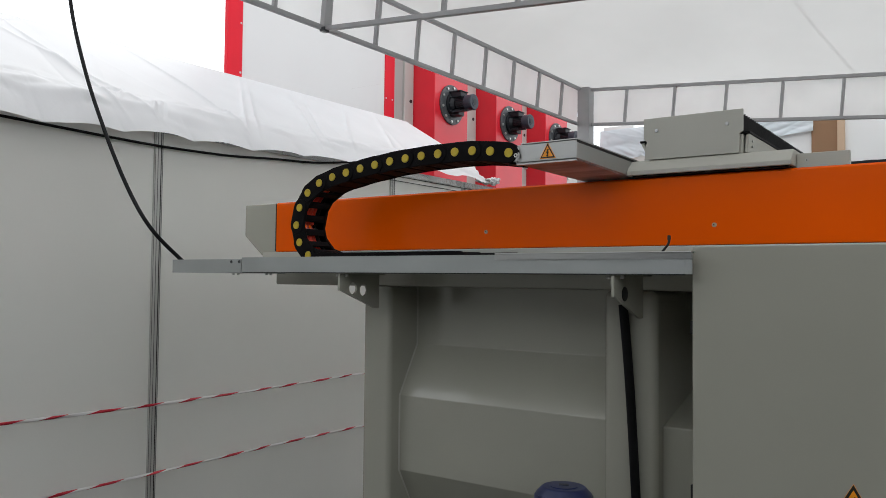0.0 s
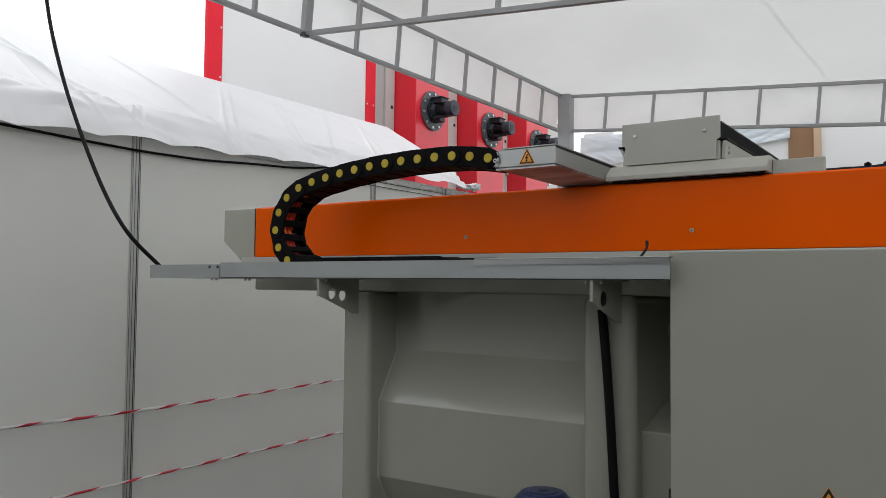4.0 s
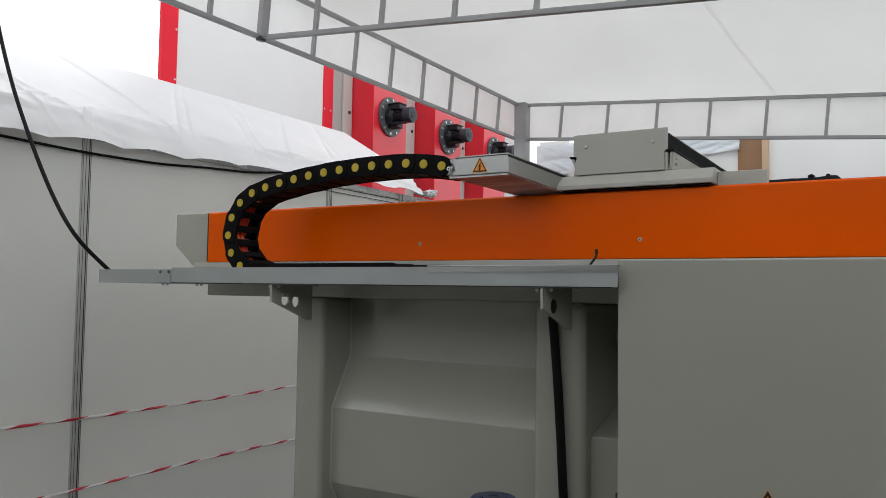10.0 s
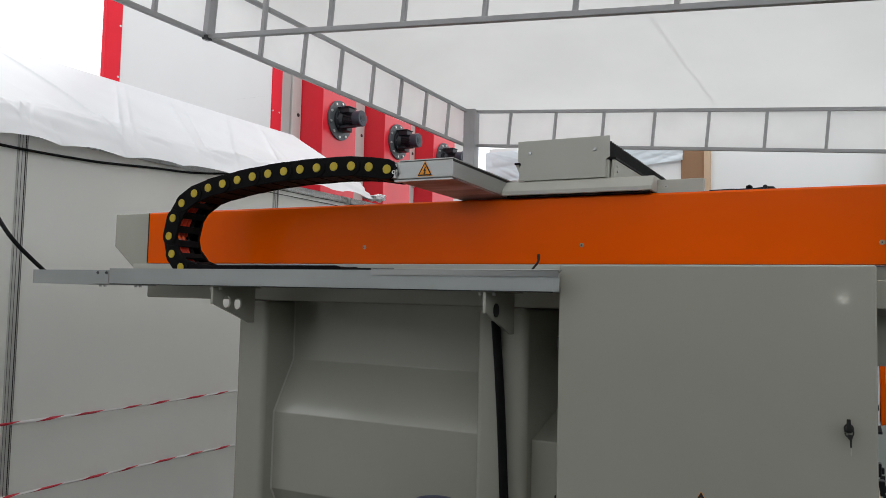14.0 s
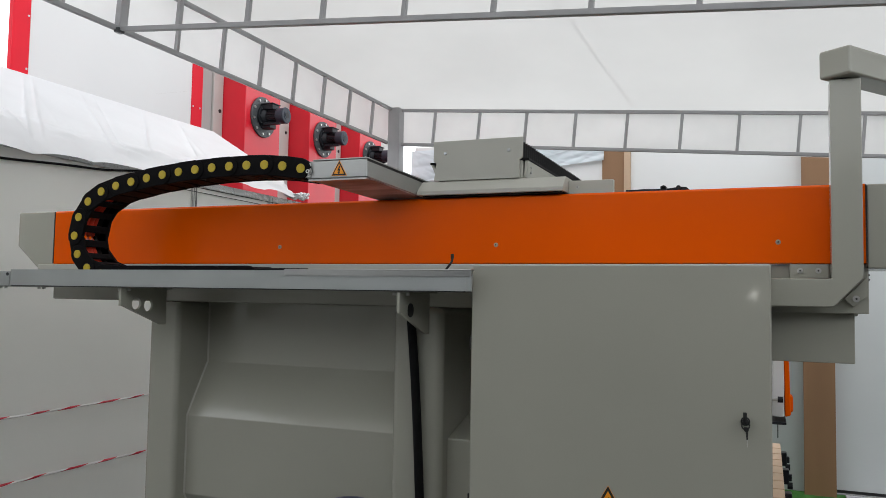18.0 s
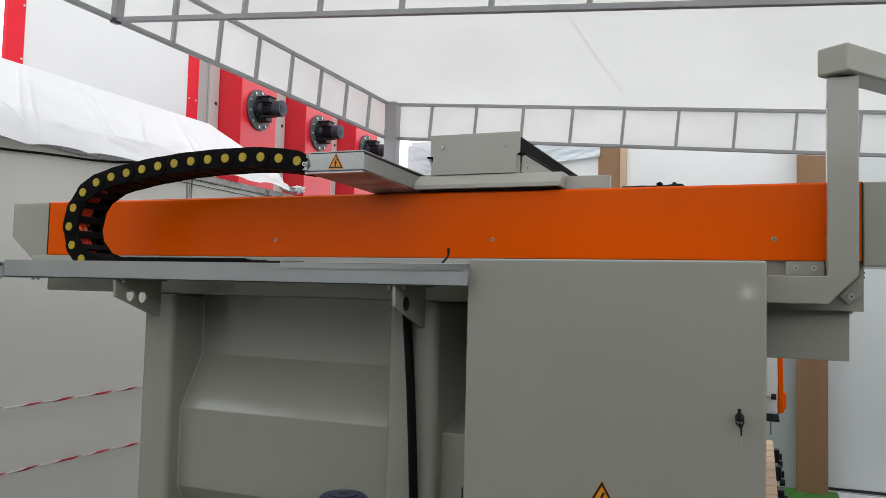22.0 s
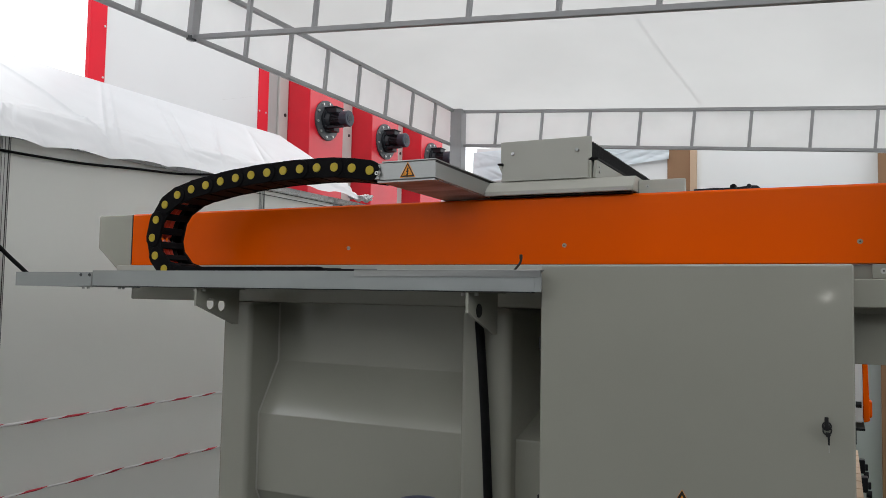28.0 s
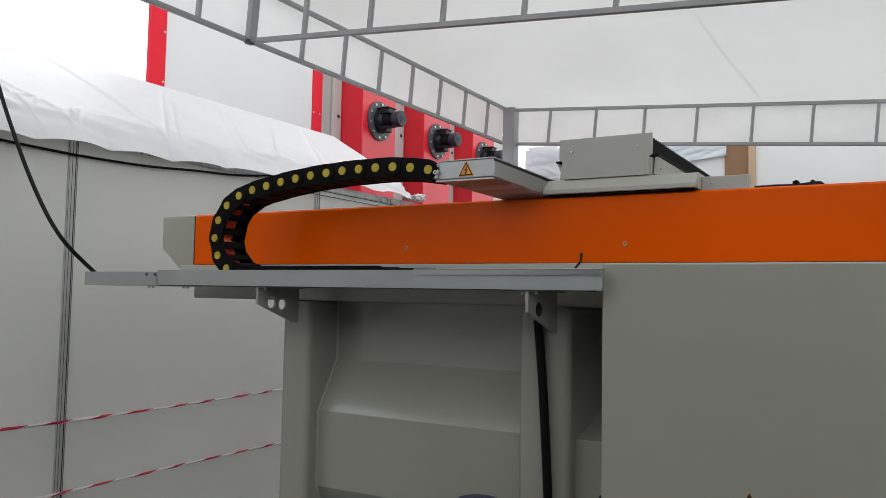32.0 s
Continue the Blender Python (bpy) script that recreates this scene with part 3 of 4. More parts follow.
for a, b in ((-1.24, -1.02), (0.572, 0.826)):
    front = BY - 0.02 if a < 0 else BY - 0.15
    part("brown_board", bx(a, b, front, front + 0.04, FLOOR, 3.1, 0.003), BROWN, wall_back, "brown board")
    if a < 0:
        part("wood_edge", bx(b, b + 0.06, BY - 0.045, BY + 0.02, FLOOR, 3.1, 0.003), PALE_WOOD, wall_back, "pale wooden edge")


def back_tarp(u, v):
    """Left of the wall's post it hangs lower; from there its hem climbs to nothing at the brown board."""
    x = -3.335 + 2.115 * u
    low = 2.553 + 0.04 * (x + 3.3) / 0.38 if x < -2.9 else 2.592 + 0.018 * math.exp(-((x + 2.87) / 0.03) ** 2) + 0.11 * max(0.0, (x + 2.62) / 1.4) ** 1.05
    top = 2.905 + 0.03 * u
    z = top + (low - top) * v + 0.006 * noise.noise(Vector((x * 4, v * 3, 1)))
    rays = 0.0
    for cx, cv, lean, h in ((-2.28, 0.95, 0.55, 0.05), (-2.28, 0.95, 1.3, 0.045), (-2.28, 0.95, -0.35, 0.04), (-2.3, 0.9, -1.1, 0.03), (-2.62, 0.8, -0.35, 0.05), (-2.72, 0.95, -0.12, 0.04), (-2.5, 0.85, -0.6, 0.035), (-2.9, 0.9, 0.02, 0.03)):
        d = abs(x - cx - lean * (cv - v)) / 0.02
        rays += h * math.exp(-d) * (1 - 0.5 * abs(cv - v))
    fold_in = 0.02 * abs(noise.noise(Vector((x * 3.5 + v * 1.2, v * 2.0, 4)))) + 0.012 * abs(noise.noise(Vector((x * 9 - v * 3, v * 4, 6))))
    return (x, BY - 0.03 - fold_in * (0.3 + v) - rays * 0.16 - 0.012 * v ** 6, z)


solid("tarpaulin", cloth(back_tarp, 190, 40), BLUE_TARP, "wrinkled pale blue sheet hung over the back wall", "tarpaulin", angle=80)

# ---- plain unseen walls, added to cut the light from behind and beside ----
solid("added_wall_south", bx(-3.1, 5.2, -3.14, -3.04, FLOOR, 2.55), SHADE, "plain dark wall, unseen, added to cut light from behind", "wall", kind="structure")
solid("added_wall_east", bx(5.1, 5.2, -3.04, 7.9, FLOOR, 2.0), SHADE, "plain dark wall, unseen, added to cut light from the side", "wall", kind="structure")

# unseen lamp, added to give the cabinet door its mirrored glint
lamp = thing("glint_lamp", "small round lamp, unseen, added for the glint on the cabinet door", "lamp", at=(0.185, -3.04, 1.372))
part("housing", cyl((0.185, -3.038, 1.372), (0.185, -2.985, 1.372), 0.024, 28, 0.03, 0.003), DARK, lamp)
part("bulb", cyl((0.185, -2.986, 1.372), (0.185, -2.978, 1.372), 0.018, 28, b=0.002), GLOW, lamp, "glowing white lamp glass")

# ---- the machine ----
machine = thing("cnc_machine", "grey cnc machine bed with a long orange guide cover", "machine", at=(-0.9, 2.4, FLOOR))
PF = 2.265
# guide beam
part("base_beam", bx(-2.288, 0.28, 2.29, 2.9, 1.27, 1.392, 0.006), GREY, machine)
part("base_end", bx(0.282, 0.5, 2.35, 2.52, 1.27, 1.392, 0.004), GREY, machine)
part("ledge", bx(-2.27, 0.285, 2.2, 2.262, 1.38, 1.4, 0.002), LIGHT_GREY, machine, "pale grey ledge under the orange cover")
cover = part("beam_cover", prism([(2.27, 1.405), (2.27, 1.603), (2.276, 1.609), (2.46, 1.609), (2.46, 1.405)], "x", -2.27, 0.513, 0.0015), ORANGE, machine, "glossy orange guide cover")
# unseen from below; added so the terminal tray's underside mirrors grey
part("guide_rail", bx(-2.26, 0.505, 2.285, 2.455, 1.6092, 1.6096), ZINC, machine, "flat steel guide rail, unseen, added for its reflection")
for x, z in ((-2.021, 1.452), (-1.238, 1.461), (-0.472, 1.461), (0.308, 1.461)):
    bolt((x, 2.27, z), (0, -1, 0), 0.0068, cover, mat=SCREW)
part("end_cap", prism([(-2.272, 1.607), (-2.466, 1.607), (-2.466, 1.475), (-2.357, 1.39), (-2.272, 1.39)], "y", 2.272, 2.46, 0.004), GREY, machine)
part("end_cap", prism([(0.516, 1.607), (0.712, 1.607), (0.712, 1.49), (0.6, 1.392), (0.516, 1.392)], "y", 2.272, 2.46, 0.004), GREY, machine)
for x in (-2.2735, 0.5125):
    part("cap_joint", bx(x, x + 0.003, 2.2685, 2.455, 1.407, 1.6065), INK, machine, "dark joint between cover and end cap")
# body posts and pressed panels
part("body_post", bx(-1.78, -1.648, PF, 2.9, FLOOR, 1.27, 0.018, 6), GREY, machine)
part("body_post", bx(-0.808, -0.64, PF, 2.9, FLOOR, 1.27, 0.025, 6), GREY, machine)
prof = [(2.9, 1.2695), (2.43, 1.2695), (2.43, 1.05), (2.325, 0.865), (2.325, 0.59), (2.42, 0.42), (2.42, FLOOR), (2.9, FLOOR)]
part("pressed_panel", prism(prof, "x", -1.655, -0.80, 0.0025), PRESSED, machine, "pressed grey panel with a sloped ledge")
deep = [(2.9, 1.2695), (2.75, 1.2695), (2.75, 0.99), (2.325, 0.865), (2.325, 0.59), (2.42, 0.42), (2.42, FLOOR), (2.9, FLOOR)]
part("pressed_panel", prism(deep, "x", -0.645, 0.28, 0.005), PRESSED, machine, "pressed grey panel with a sloped ledge")
bead = [(2.43, 1.266), (2.43, 1.05), (2.325, 0.865), (2.325, 0.59), (2.42, 0.42), (2.42, FLOOR)]


def fillet(u, v):
    k = min(int(u * (len(bead) - 1)), len(bead) - 2)
    f = u * (len(bead) - 1) - k
    y, z = (bead[k][n] + (bead[k + 1][n] - bead[k][n]) * f for n in (0, 1))
    return (-1.6478 + 0.0045 * v, y - 0.0045 * (1 - v) - 0.0006, z)


part("sealed_joint", cloth(fillet, 2 * (len(bead) - 1), 1), LIGHT_GREY, machine, "pale sealed joint along the pressed panel", angle=20)
# plates at the drive end
part("apron", bx(0.284, 0.49, 2.33, 2.345, 1.147, 1.40, 0.002), GREY, machine)
part("apron", bx(0.284, 0.5195, 2.29, 2.328, 1.277, 1.403, 0.002), GREY, machine)
for z in (1.366, 1.378):
    part("stud", cyl((0.526, 2.36, z), (0.526, 2.352, z), 0.003, 10), DARK, machine)
mp_ = part("mount_plate", bx(0.335, 0.428, 2.274, 2.2895, 1.366, 1.4035, 0.002), GREY, machine)
for x in (0.36, 0.403):
    bolt((x, 2.274, 1.386), (0, -1, 0), 0.0075, mp_)

# cable tray beside the guide
tray = thing("cable_tray", "galvanised steel cable tray beside the orange guide", "cable tray", at=(-1.5, 2.0, 1.31))
part("channel", prism([(1.975, 1.318), (1.975, 1.372), (1.979, 1.372), (1.979, 1.322), (2.196, 1.322), (2.196, 1.372), (2.2, 1.372), (2.2, 1.318)], "x", -2.132, -0.4575), ZINC, tray)
part("end_piece", prism([(1.977, 1.314), (1.977, 1.366), (1.98, 1.366), (1.98, 1.317), (2.193, 1.317), (2.193, 1.366), (2.197, 1.366), (2.197, 1.314)], "x", -2.556, -2.136), ZINC, tray)
part("lid_strip", bx(-1.02, -0.4405, 1.972, 2.0, 1.372, 1.376, 0.0015), ALU, tray)
part("lid_lip", bx(-1.02, -0.4405, 1.9715, 1.9745, 1.357, 1.3722), ALU, tray)
# black strip stands in for the shadow below the tray's lip
part("shadow_strip", bx(-2.13, -0.4575, 1.9752, 1.979, 1.3148, 1.3178), INK, tray, "black strip for the shadow line under the tray")
part("front_end", bx(-0.4573, -0.4405, 1.975, 1.979, 1.318, 1.372), ZINC, tray)
splice = part("splice_plate", bx(-2.215, -2.1365, 1.9735, 1.9768, 1.316, 1.3645, 0.001), ZINC, tray)
for x in (-2.19, -2.145):
    bolt((x, 1.9735, 1.356), (0, -1, 0), 0.006, splice, mat=FLANGE)
for x in (-2.195, -2.17, -2.012, -1.99):
    part("nut", cyl((x, 1.99, 1.306), (x, 1.99, 1.317), 0.0055, 6), STEEL, tray)


def holed(outline, rounds, x0, x1):
    """A plate across x with round holes through it."""
    bm = bmesh.new()
    loops = [outline] + [[(y + r * math.cos(k * math.pi / 10), z + r * math.sin(k * math.pi / 10)) for k in range(20)] for y, z, r in rounds]
    edges = []
    for loop in loops:
        vs = [bm.verts.new((x0, y, z)) for y, z in loop]
        edges += [bm.edges.new((a, b)) for a, b in zip(vs, vs[1:] + vs[:1])]
    bmesh.ops.triangle_fill(bm, edges=edges, use_beauty=True)
    grown = bmesh.ops.extrude_face_region(bm, geom=list(bm.faces))
    bmesh.ops.translate(bm, vec=(x1 - x0, 0, 0), verts=[v for v in grown["geom"] if isinstance(v, bmesh.types.BMVert)])
    bmesh.ops.recalc_face_normals(bm, faces=bm.faces)
    return bm


def tray_bracket(x, plugged=False):
    """A drilled gusset plate that carries the tray off the body."""
    b = thing("tray_bracket", "grey drilled gusset bracket under the cable tray", "bracket", "brackets under the tray", at=(x, 2.26, 1.3))
    outline = [(1.985, 1.312), (2.19, 1.312), (2.19, 1.192), (2.165, 1.192), (1.985, 1.258)]
    part("plate", holed(outline, ((2.055, 1.263, 0.021),) if plugged else ((2.05, 1.263, 0.02), (2.105, 1.257, 0.02)), x - 0.004, x + 0.004), GREY, b)
    if plugged:
        # black disc closes the hole of this bracket
        part("hole_disc", cyl((x - 0.003, 2.055, 1.263), (x + 0.0055, 2.055, 1.263), 0.0195, 24, b=0.001), INK, b, "black disc in the bracket's hole")
    part("front_lip", bx(x - 0.005, x + 0.004, 1.981, 1.985, 1.256, 1.312, 0.001), GREY, b)
    part("foot", bx(x - 0.03, x + 0.03, 1.985, 2.19, 1.312, 1.3165, 0.001), GREY, b)
    for k in (-0.02, 0.02):
        part("nut", cyl((x + k, 1.999, 1.304), (x + k, 1.999, 1.312), 0.006, 6), STEEL, b)


tray_bracket(-1.645)
tray_bracket(-0.655, True)

# ---- energy chain ----
chain = thing("energy_chain", "black plastic energy chain with yellow link pins", "cable chain", at=(-1.4, 2.03, 1.37))
PITCH, CW = 0.0645, 0.116
run = [(-0.985, 1.672), (-1.10, 1.688), (-1.25, 1.690), (-1.40, 1.684), (-1.535, 1.671), (-1.66, 1.652), (-1.735, 1.636), (-1.80, 1.606),
       (-1.847, 1.548), (-1.862, 1.486), (-1.845, 1.424), (-1.80, 1.378), (-1.73, 1.358), (-1.6, 1.355), (-1.4, 1.355), (-1.1, 1.355)]
path = spline([(x, 0, z) for x, z in run], PITCH)
LH = 0.031


def link_side(y0, y1):
    """A plate whose ends are rounded about the two pins."""
    ends = [(PITCH / 2 + LH * math.sin(a), LH * math.cos(a)) for a in [radians(d) for d in (0, 36, 72, 108, 144, 180)]]
    pts = ends + [(-x, -z) for x, z in ends]
    return prism(pts, "y", y0, y1, 0.002)


def link_mesh(inset, bar):
    return meshed("link", joined(link_side(inset, 0.012), link_side(CW - 0.012, CW - inset),
                                 bx(-bar, bar, 0.01, CW - 0.01, LH - 0.010, LH - 0.002, 0.002),
                                 bx(-0.006, 0.006, 0.012, CW - 0.012, -LH + 0.002, -LH + 0.008, 0.001)), CHAIN)


side_meshes = {bar: [link_mesh(0.0, bar), link_mesh(0.0035, bar)] for bar in (0.012, 0.027)}
pin_mesh = meshed("pin", cyl((-PITCH / 2, -0.003, 0), (-PITCH / 2, 0.006, 0), 0.0138, 20, b=0.0008), YELLOW)
for count, (a, b) in enumerate(zip(path, path[1:])):
    mid, d = (a + b) / 2, b - a
    m = Matrix.Translation((mid.x, 1.99, mid.z)) @ Matrix.Rotation(math.atan2(-d.z, d.x), 4, "Y")
    for nm, me in (("link", side_meshes[0.012 if mid.x < -1.74 else 0.027][count % 2]), ("pin", pin_mesh)):
        ob = new(nm, me)
        ob.matrix_basis = m
        if nm == "link":
            ob.parent, host = chain, ob
            ob.matrix_parent_inverse = chain.matrix_basis.inverted()
        else:
            ob.parent = host
            ob.matrix_parent_inverse = (chain.matrix_basis @ host.matrix_parent_inverse @ host.matrix_basis).inverted()
inner = []
fine_path = spline([(x, 0, z) for x, z in run], 0.02)
for a, b in zip(fine_path, fine_path[1:]):
    d = (b - a).normalized()
    inner.append(a + Vector((-d.z, 0, d.x)) * 0.007)
bend = [p for p in inner if p.x < -1.765]
for dy, r, mat, line in ((0.088, 0.009, RUBBER, inner), (0.028, 0.0105, REDCABLE, bend), (0.049, 0.0105, REDCABLE, bend), (0.068, 0.0085, REDCABLE, bend)):
    part("cable", tube([Vector((p.x, 1.99 + dy, p.z)) for p in line], r, 10), mat, chain, "cable inside the chain")

# ---- carriage on the guide ----
carriage = thing("gantry_carriage", "grey gantry carriage with terminal tray and bellows", "machine carriage", at=(-0.5, 2.3, 1.61))
def tipped(bm):
    """Leans a part of the terminal tray down towards the saddle."""
    for v in bm.verts:
        v.co.z -= (v.co.y - 2.0) * 0.095
    return bm


# tray that takes the chain's end
tx0, tx1 = -0.968, -0.772
part("terminal_tray", tipped(prism([(tx0, 2.0), (tx1, 2.0), (tx1 + 0.06, 2.33), (tx0 + 0.1, 2.33)], "z", 1.641, 1.693, 0.002)), TRAY_ALU, carriage, "flat aluminium terminal tray")
# underside sheet: shade and mirrored streaks are put into its colour
part("bottom", tipped(prism([(tx0 + 0.003, 2.003), (tx1 - 0.003, 2.003), (tx1 + 0.057, 2.33), (tx0 + 0.1, 2.33)], "z", 1.6385, 1.6407)), TRAY_UNDERSIDE, carriage, "tray underside with shade and streaky reflections in its colour")
part("side", tipped(prism([(tx1 + 0.0005, 2.002), (tx1 + 0.002, 2.002), (tx1 + 0.062, 2.333), (tx1 + 0.0605, 2.333)], "z", 1.642, 1.686)), TRAY_ALU, carriage, "bare aluminium side wall")
part("lid", tipped(prism([(tx0 + 0.02, 1.997), (tx1 + 0.002, 1.997), (tx1 + 0.064, 2.335), (tx0 + 0.1, 2.335)], "z", 1.6935, 1.6965)), TRAY_ALU, carriage)
part("chain_bracket", bx(-1.0, -0.955, 1.994, 2.0, 1.644, 1.688, 0.002), ALU, carriage)
bolt((-0.96, 1.994, 1.662), (0, -1, 0), 0.01, carriage)
part("lid_gap", tipped(prism([(tx1 + 0.0005, 2.002), (tx1 + 0.0025, 2.002), (tx1 + 0.0625, 2.333), (tx1 + 0.0605, 2.333)], "z", 1.6865, 1.6933)), INK, carriage, "dark gap under the lid")
part("lower_lip", tipped(prism([(tx0 + 0.004, 2.0), (tx1, 2.0), (tx1, 2.012), (tx0 + 0.008, 2.012)], "z", 1.634, 1.6383)), TRAY_ALU, carriage)
for x in (tx1 - 0.05, tx1 + 0.01):
    part("tray_foot", bx(x, x + 0.03, 2.285, 2.32, 1.6095, 1.6125, 0.001), TRAY_ALU, carriage)


def warning_sign(cx, y, zb, w, parent, rim=1.14):
    """A triangular warning sign with a lightning arrow."""
    h = w * 0.88
    def tri_at(s, y0, y1):
        c = zb + h * 0.36
        return prism([(cx, c + h * 0.64 * s), (cx - w / 2 * s, c - h * 0.36 * s), (cx + w / 2 * s, c - h * 0.36 * s)], "y", y0, y1, 0.0003)
    s = part("warning_sign", tri_at(rim, y - 0.0008, y), SIGN, parent, "amber triangle with a black lightning arrow")
    part("border", tri_at(1.02, y - 0.0012, y - 0.0006), INK, s)
    part("field", tri_at(0.76, y - 0.0016, y - 0.001), SIGN, s)
    z0 = zb + h * 0.12
    arrow = [(cx + 0.02 * w, z0 + 0.52 * h), (cx - 0.1 * w, z0 + 0.2 * h), (cx - 0.01 * w, z0 + 0.22 * h), (cx - 0.05 * w, z0 + 0.06 * h), (cx - 0.1 * w, z0 + 0.07 * h),
             (cx - 0.01 * w, z0 - 0.05 * h), (cx + 0.07 * w, z0 + 0.1 * h), (cx + 0.02 * w, z0 + 0.09 * h), (cx + 0.1 * w, z0 + 0.32 * h), (cx + 0.01 * w, z0 + 0.3 * h), (cx + 0.1 * w, z0 + 0.5 * h)]
    part("arrow", prism(arrow, "y", y - 0.0022, y - 0.0014), INK, s)


warning_sign(-0.8615, 2.0, 1.648, 0.0465, carriage)
# saddle
part("saddle", prism([(2.245, 1.615), (2.245, 1.628), (2.278, 1.661), (2.6, 1.661), (2.6, 1.615)], "x", -0.724, -0.262, 0.0015), LIGHT_GREY, carriage)
part("wiper", bx(-0.71, -0.27, 2.256, 2.6, 1.6095, 1.617, 0.001), RUBBER, carriage, "black wiper strip")
sb = part("side_block", bx(-0.262, -0.13, 2.31, 2.33, 1.612, 1.652, 0.002), LIGHT_GREY, carriage)
bolt((-0.235, 2.31, 1.632), (0, -1, 0), 0.0055, sb)
# cross beam with its front cover
fc = part("front_cover", prism([(-0.680, 1.662), (-0.672, 1.717), (-0.682, 1.724), (-0.682, 1.786), (-0.393, 1.786), (-0.393, 1.724), (-0.403, 1.717), (-0.403, 1.662)], "y", 2.272, 2.28, 0.0012), LIGHT_GREY, carriage)
for x in (-0.641, -0.436):
    part("button_screw", cyl((x, 2.272, 1.747), (x, 2.268, 1.747), 0.0055, 14, b=0.001), ALU, fc)
part("cross_beam", bx(-0.662, -0.395, 2.2805, 5.2, 1.6615, 1.7155, 0.002), LIGHT_GREY, carriage)
part("side_skirt", prism([(-0.696, 1.716), (-0.686, 1.716), (-0.664, 1.668), (-0.672, 1.664)], "y", 2.288, 5.2, 0.001), LIGHT_GREY, carriage)
part("side_skirt", prism([(-0.379, 1.716), (-0.389, 1.716), (-0.393, 1.664), (-0.384, 1.664)], "y", 2.288, 5.2, 0.001), LIGHT_GREY, carriage)
for x0, x1 in ((-0.698, -0.66), (-0.41, -0.376)):
    part("seal", bx(x0, x1, 2.283, 5.2, 1.7165, 1.7225, 0.001), RUBBER, carriage, "black rubber seal")
for z in (1.683, 1.699):
    part("skirt_screw", cyl((-0.3815, 2.32, z), (-0.3775, 2.32, z), 0.004, 10), STEEL, carriage)
bell = bmesh.new()
n = 0
for k in range(252):
    y = 2.285 + 0.0115 * k
    o = 0.0 if k % 2 else 0.0075
    ring = [bell.verts.new(c) for c in ((-0.672 - o * 0.4, y, 1.722), (-0.672 - o * 0.4, y, 1.768 + o), (-0.398 + o * 0.4, y, 1.768 + o), (-0.398 + o * 0.4, y, 1.722))]
    if n:
        for i in range(4):
            bell.faces.new((last[i], last[(i + 1) % 4], ring[(i + 1) % 4], ring[i]))
    last, n = ring, 1
bmesh.ops.recalc_face_normals(bell, faces=bell.faces)
part("bellows", bell, RUBBER, carriage, "black folded bellows", angle=10)

# ---- far guide and what stands behind ----
far = thing("far_guide", "grey far guide beam of the machine bed", "machine", at=(-0.9, 4.7, FLOOR))
part("beam", bx(-2.2, 0.2, 4.55, 4.8, 1.2, 1.86, 0.01), GREY, far)
part("leg", bx(-2.0, -1.7, 4.55, 4.8, FLOOR, 1.2, 0.01), GREY, far)
part("leg", bx(-0.3, 0.0, 4.55, 4.8, FLOOR, 1.2, 0.01), GREY, far)
clamp = thing("clamp_arm", "black clamp arm with hose on the far guide", "clamp", at=(-0.3, 4.6, 1.86))
part("base", prism([(-0.37, 1.86), (-0.36, 1.896), (-0.2, 1.914), (-0.02, 1.9), (-0.01, 1.86)], "y", 4.56, 4.72, 0.004), LIGHT_GREY, clamp, "pale grey base plate")
part("arm", bx(-0.46, -0.24, 4.54, 4.6, 1.916, 1.931, 0.004), DARK, clamp)
part("stand", bx(-0.46, -0.437, 4.54, 4.6, 1.86, 1.916, 0.003), DARK, clamp)
part("knuckle", joined(bx(-0.268, -0.236, 4.53, 4.6, 1.905, 1.945, 0.005), cyl((-0.25, 4.53, 1.938), (-0.25, 4.6, 1.938), 0.011, 12)), DARK, clamp)
part("lever", prism([(-0.236, 1.912), (-0.236, 1.932), (-0.16, 1.94), (-0.13, 1.938), (-0.105, 1.916), (-0.15, 1.91)], "y", 4.55, 4.58, 0.003), DARK, clamp)
part("grip", cyl((-0.17, 4.53, 1.934), (-0.17, 4.6, 1.934), 0.012, 12), DARK, clamp)
part("hose", tube(spline([(-0.44, 4.6, 1.93), (-0.36, 4.61, 1.936), (-0.28, 4.61, 1.93), (-0.2, 4.62, 1.928), (-0.12, 4.63, 1.905)], 0.02), 0.006, 8), RUBBER, clamp)

# ---- control cabinet ----
cabinet = thing("control_cabinet", "grey sheet steel control cabinet with key in its lock", "cabinet", at=(-0.08, 2.1, FLOOR))
CX0, CX1, CY = -0.456, 0.289, 2.021
part("body", bx(CX0 + 0.004, CX1 - 0.003, CY + 0.02, 2.255, FLOOR + 0.1, 1.392, 0.003), GREY, cabinet)
door = part("door", bx(CX0, CX1, CY, CY + 0.018, FLOOR + 0.15, 1.392, 0.006, 3), GREY, cabinet)
part("plinth", bx(CX0 + 0.03, CX1 - 0.03, CY + 0.03, 2.25, FLOOR, FLOOR + 0.1, 0.002), DARK, cabinet)
for z in (1.181, 0.764, 0.2):
    part("hinge", bx(CX0 - 0.007, CX0 + 0.001, CY + 0.008, CY + 0.03, z - 0.017, z + 0.017, 0.002), INK, cabinet, "black hinge")
lk = part("lock", joined(cyl((0.231, CY - 0.006, 1.024), (0.231, CY, 1.024), 0.0105, 24, b=0.0015), cyl((0.231, CY - 0.018, 1.024), (0.231, CY - 0.005, 1.024), 0.0075, 20)), INK, cabinet, "black lock")
